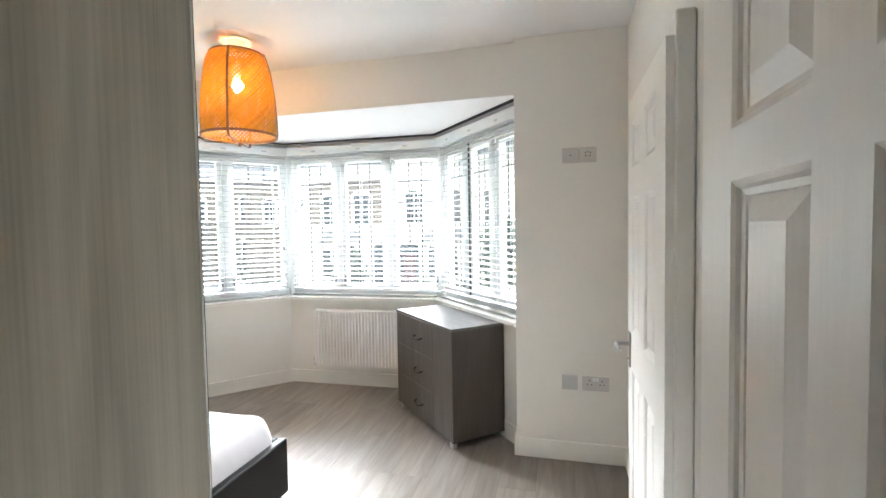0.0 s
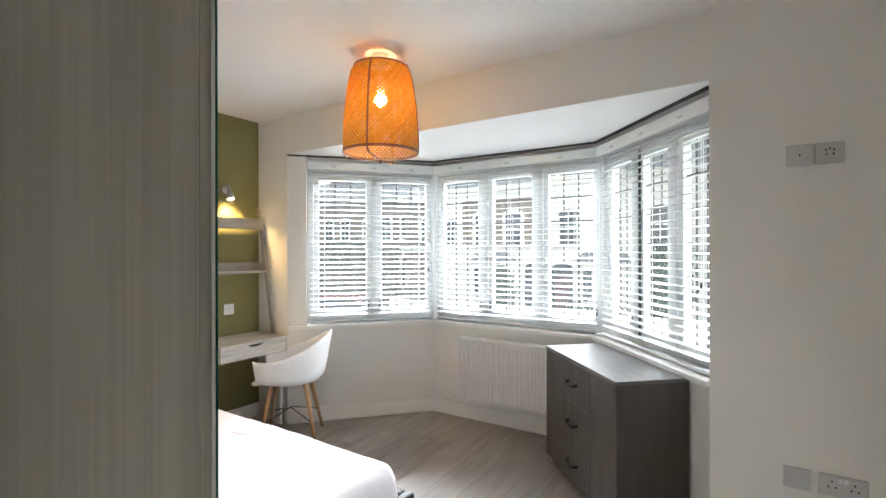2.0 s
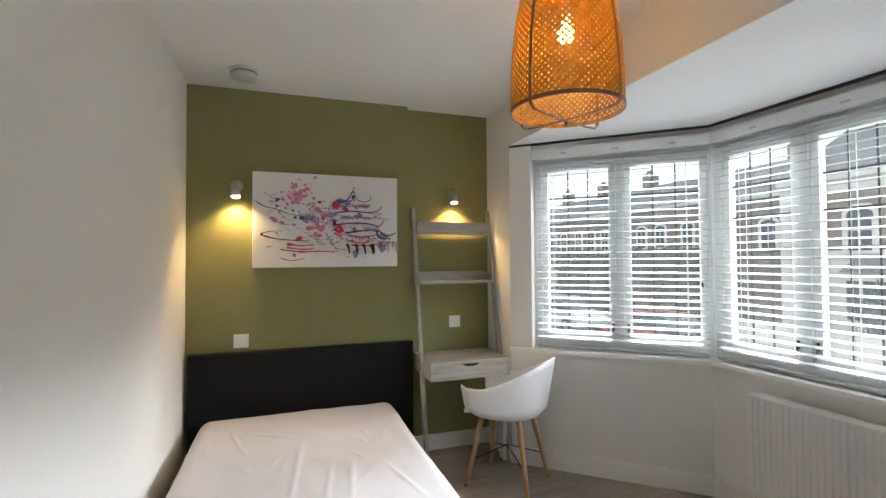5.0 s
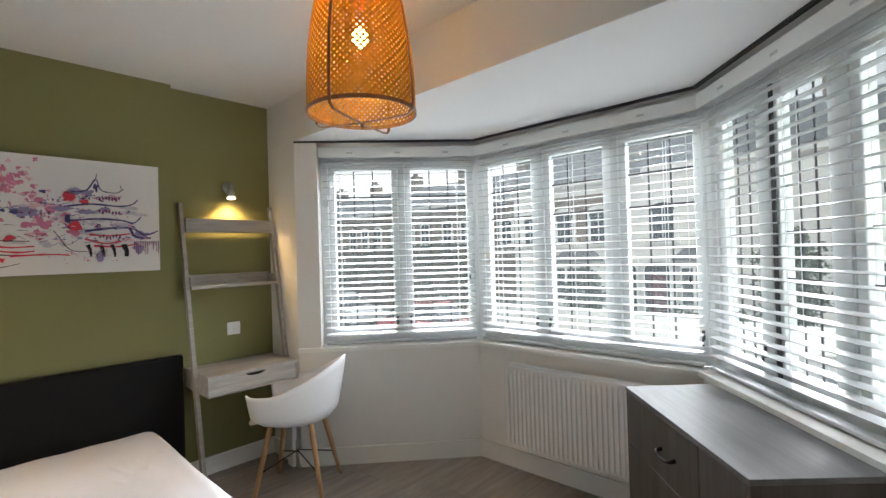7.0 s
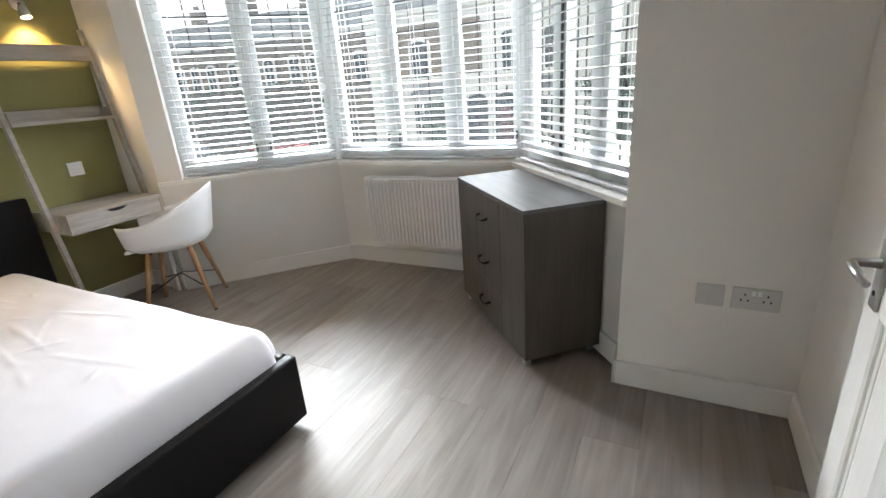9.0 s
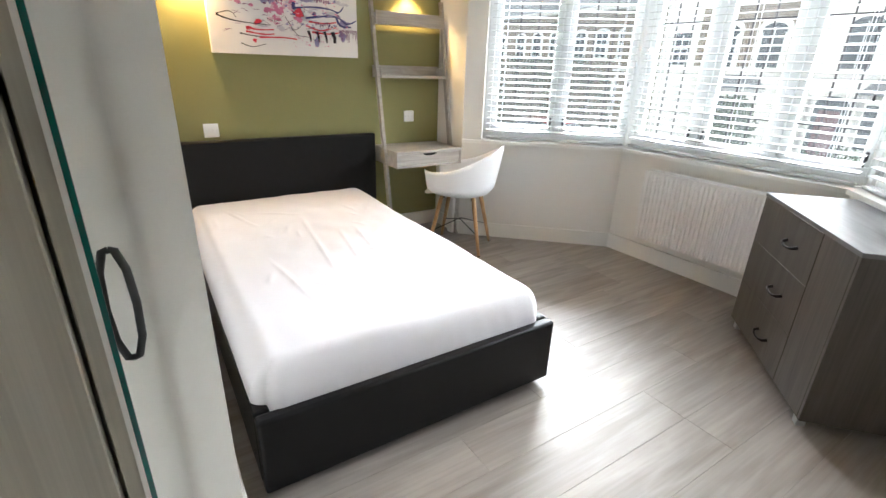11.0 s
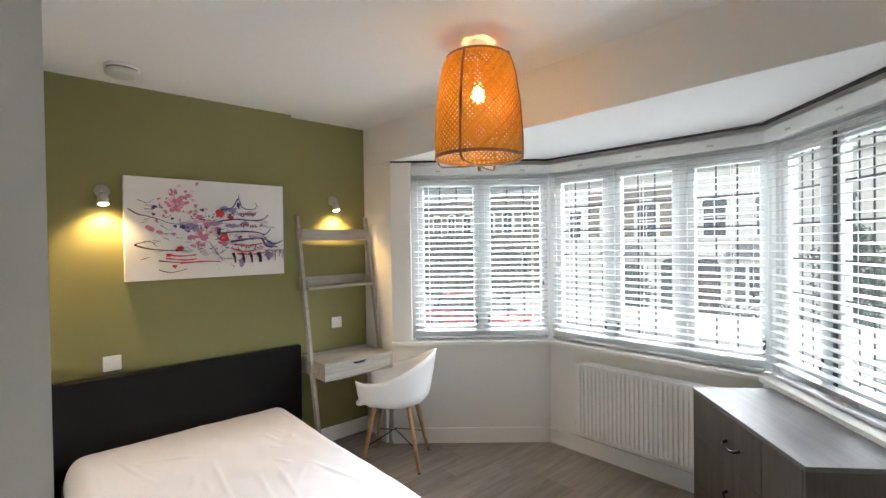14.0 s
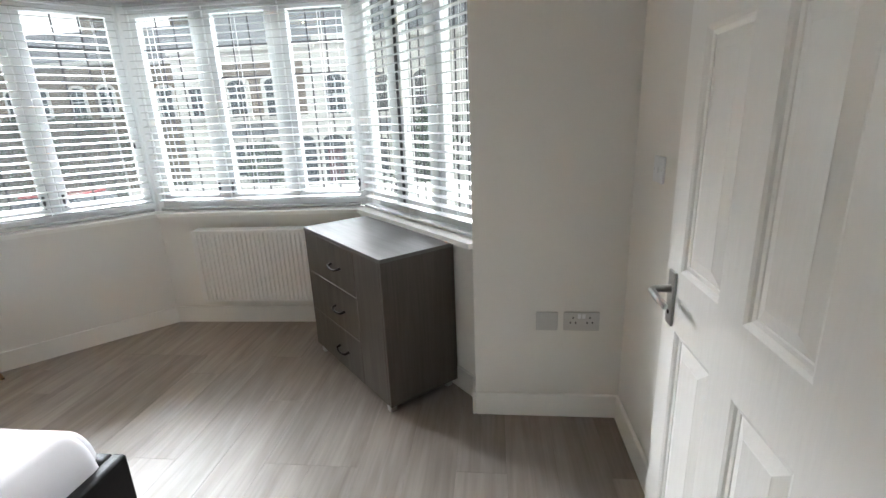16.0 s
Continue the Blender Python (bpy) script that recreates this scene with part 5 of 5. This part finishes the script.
house(-19.6, YH + 6, 6.6, 6.8, M_BRICK, None, "dark brick house set back from the street", None, (), ((2.0, 3.6, 0.9, 1.6, True), (4.6, 3.6, 0.9, 1.6, True)))
for k in range(5):
    house(-26.2 - 6.6 * k, YH + 8, 6.6, 7.2, M_BRICK, None, "yellow brick terraced house with white arched windows", 2.0, ((5.3, M_DARKGLASS_SHADE),), ((1.2, 3.9, 0.95, 1.7, True), (3.2, 3.9, 0.95, 1.7, True), (5.2, 3.9, 0.95, 1.7, True)))

tagged(part("garden_wall", box((-13, 18.25, GZ - 0.02), (20, 18.45, GZ + 0.75), 0.02, 1), M_RENDER), "low white front garden wall along the pavement", "garden wall")


def leaf_clump(bm, c, r, n, rnd, size):
    for _ in range(n):
        v = Vector((rnd.gauss(0, 1), rnd.gauss(0, 1), rnd.gauss(0, 1))).normalized() * r * rnd.random() ** 0.4
        p = Vector(c) + v
        a = Vector((rnd.gauss(0, 1), rnd.gauss(0, 1), rnd.gauss(0, 1))).normalized() * size * rnd.uniform(0.6, 1.3)
        b = a.orthogonal().normalized() * size * 0.5
        bm.faces.new([bm.verts.new(p + q) for q in (-a, b, a, -b)])


def hedge(x0, x1, y, h, label, mat, seed):
    rnd = random.Random(seed)
    t = thing("hedge", pose((x0 + x1) / 2, y, GZ), label, "hedge")
    bm = bmesh.new()
    L = x1 - x0
    for _ in range(int(L * h * 16)):
        leaf_clump(bm, (rnd.uniform(-L / 2, L / 2), rnd.uniform(-0.45, 0.45), rnd.uniform(0.15, h) * (1 - 0.1 * rnd.random())), 0.28, 22, rnd, 0.075)
    part("foliage", bm, mat, t)
    part("branches", box((-L / 2 + 0.1, -0.3, 0), (L / 2 - 0.1, 0.3, h - 0.35), 0.1, 2), M_BARK, t, "dense dark inner branches")


hedge(-27.0, -14.2, 20.5, 3.7, "tall dark green clipped hedge", M_HEDGE, 2)
hedge(-5.2, -1.0, 19.0, 0.9, "low green front garden hedge", M_HEDGE, 3)
hedge(2.0, 8.0, 17.9, 1.6, "loose green front garden hedge", M_HEDGE, 5)


def tree(x, y, height, spread, label, seed, mat, conifer=True):
    rnd = random.Random(seed)
    t = thing("tree", pose(x, y, GZ), label, "tree", "street trees")
    part("trunk", tube([(0, 0, 0), (0.05, 0.02, height * 0.4), (0.0, 0.05, height * 0.9)], [0.17, 0.11, 0.03], 10), M_BARK, t, "", True)
    limbs, bm = bmesh.new(), bmesh.new()
    for k in range(46):
        u = (k + 0.5) / 46
        z = height * (0.16 + 0.82 * u)
        r = spread * ((1 - u) ** 0.8 if conifer else math.sin(math.pi * (0.15 + 0.8 * u))) * rnd.uniform(0.6, 1.15) + 0.1
        a = k * 2.4 + rnd.uniform(-0.4, 0.4)
        tip = Vector((r * math.cos(a), r * math.sin(a), z + (-0.12 if conifer else 0.3) * r))
        add_tube(limbs, [(0, 0, z), tip * 0.55 + Vector((0, 0, z)) * 0.45, tip], [0.035, 0.022, 0.008], 5)
        for s in (0.45, 0.7, 0.95):
            leaf_clump(bm, Vector((0, 0, z)).lerp(tip, s), 0.20 + 0.12 * r, 34, rnd, 0.07)
    part("limbs", limbs, M_BARK, t)
    part("crown", bm, mat, t)


tree(4.2, 15.2, 7.5, 1.7, "tall dark green conifer beside the street", 12, M_CONIFER)
tree(-0.9, 18.9, 3.4, 0.9, "small green garden tree", 13, M_HEDGE, False)
tree(-7.6, 19.2, 2.2, 0.7, "small green shrub tree in a front garden", 14, M_HEDGE, False)
tree(7.5, 16.5, 6.5, 2.2, "leafy tree at the street's end", 15, M_CONIFER, False)
rnd = random.Random(21)
bm = bmesh.new()
for k in range(40):
    leaf_clump(bm, (rnd.uniform(-0.6, 0.6), rnd.uniform(-0.3, 0.3), 0.4 + rnd.random() * 0.9), 0.16, 20, rnd, 0.05)
fs = thing("forsythia_bush", pose(2.2, 12.6, GZ - 0.11), "yellow flowering bush by the pavement", "bush")
part("blossom", bm, M_YELLOW, fs)
part("stems", tube([(0, 0, 0), (0.05, 0, 0.6), (0.2, 0.05, 1.2)], [0.03, 0.02, 0.01], 6), M_BARK, fs)


def car(x, y, rz, paint, label):
    c = thing("car", pose(x, y, GZ - 0.10, 0, 0, rz), label, "car", "parked cars")
    prof = [(-2.05, 0.30), (-2.1, 0.62), (-1.95, 0.86), (-1.35, 0.95), (1.0, 0.92), (1.85, 0.80), (2.08, 0.58), (2.02, 0.28)]
    top = [(-1.75, 0.90), (-1.25, 1.38), (-0.2, 1.47), (0.45, 1.40), (1.12, 0.92)]
    for nm, pr, hw, m in (("body", prof, 0.86, paint), ("cabin", top, 0.70, M_DARKGLASS_SHADE)):
        bm = bmesh.new()
        a = [bm.verts.new((u, -hw, v)) for u, v in pr]
        b = [bm.verts.new((u, hw, v)) for u, v in pr]
        bm.faces.new(a), bm.faces.new(b[::-1])
        for k in range(len(pr)):
            j = (k + 1) % len(pr)
            bm.faces.new((a[k], a[j], b[j], b[k]))
        bmesh.ops.bevel(bm, geom=list(bm.edges), offset=0.05, segments=2, affect="EDGES")
        part(nm, bm, m, c, "dark glazed cabin" if nm == "cabin" else "")
    part("roof", box((-1.2, -0.62, 1.40), (0.4, 0.62, 1.485), 0.03, 2), paint, c)
    for u in (-1.3, 1.3):
        for s in (-0.80, 0.80):
            w = part("wheel", lathe([(0.1, -0.09), (0.31, -0.09), (0.32, 0), (0.31, 0.09), (0.1, 0.09)], 20, pose(u, s, 0.32, 90)), M_TYRE, c, "", True)
            part("rim", lathe([(0.0, -0.095), (0.2, -0.095), (0.2, 0.095), (0.0, 0.095)], 16, pose(u, s, 0.32, 90)), M_CHROME, w)
    for s in (-0.6, 0.6):
        part("headlight", box((1.93, s - 0.18, 0.60), (2.09, s + 0.18, 0.74), 0.03, 2), M_PLASTIC, c)


car(-10.6, 13.6, 4, M_RED, "red parked car at the kerb")
car(-17.5, 14.4, 2, M_SILVER, "silver parked car at the kerb")
car(-16.6, 10.6, 182, M_SILVER, "silver parked hatchback at the near kerb")
car(-23.0, 14.4, 0, M_DARKGLASS_SHADE, "dark parked car at the kerb")

# the building's own outside, which closes the view past the bay
structure("wall_outside_left", box((-9, 3.70, GZ), (XL - 0.26, 3.84, 5)), M_BRICK, "brick outside wall of the building", "wall")
structure("wall_outside_right", box((XR + 0.0, 3.90, GZ), (9, 4.1, 5)), M_BRICK, "brick outside wall of the building", "wall")
structure("wall_outside_base", prism([*bay_line(0.26)], GZ - 0.1, -0.21), M_BRICK, "brick base of the bay", "wall")

# ---- laminate planks ----
PW, PL = 0.197, 1.29
floor_ob = bpy.data.objects["floor"]
pm = to_mesh("plank", box((0.0002, 0.0002, -0.011), (PW - 0.0002, PL - 0.0002, 0.0), 0.0008, 1), M_PLANK)
rnd = random.Random(4)
col = 0
x = -2.25
while x < 1.95:
    end = 4.55 if -1.0 <= x <= 0.4 else 3.66 + max(0.0, x + PW + 1.813) * 1.10 if x < -1.0 else min(4.55, 4.60 - max(0.0, x - 0.398) * 1.1)
    end = max(end, 3.58)
    y = Y0 - 0.2 - rnd.choice((0.0, 0.43, 0.86, 0.2))
    while y < end - 0.02:
        if y + PL <= end:
            part("plank", pm, M_PLANK, floor_ob, m=pose(x, y, 0))
        else:
            part("plank", box((0.0002, 0.0002, -0.011), (PW - 0.0002, end - y, 0.0), 0.0008, 1), M_PLANK, floor_ob, m=pose(x, y, 0))
        y += PL
    x += PW
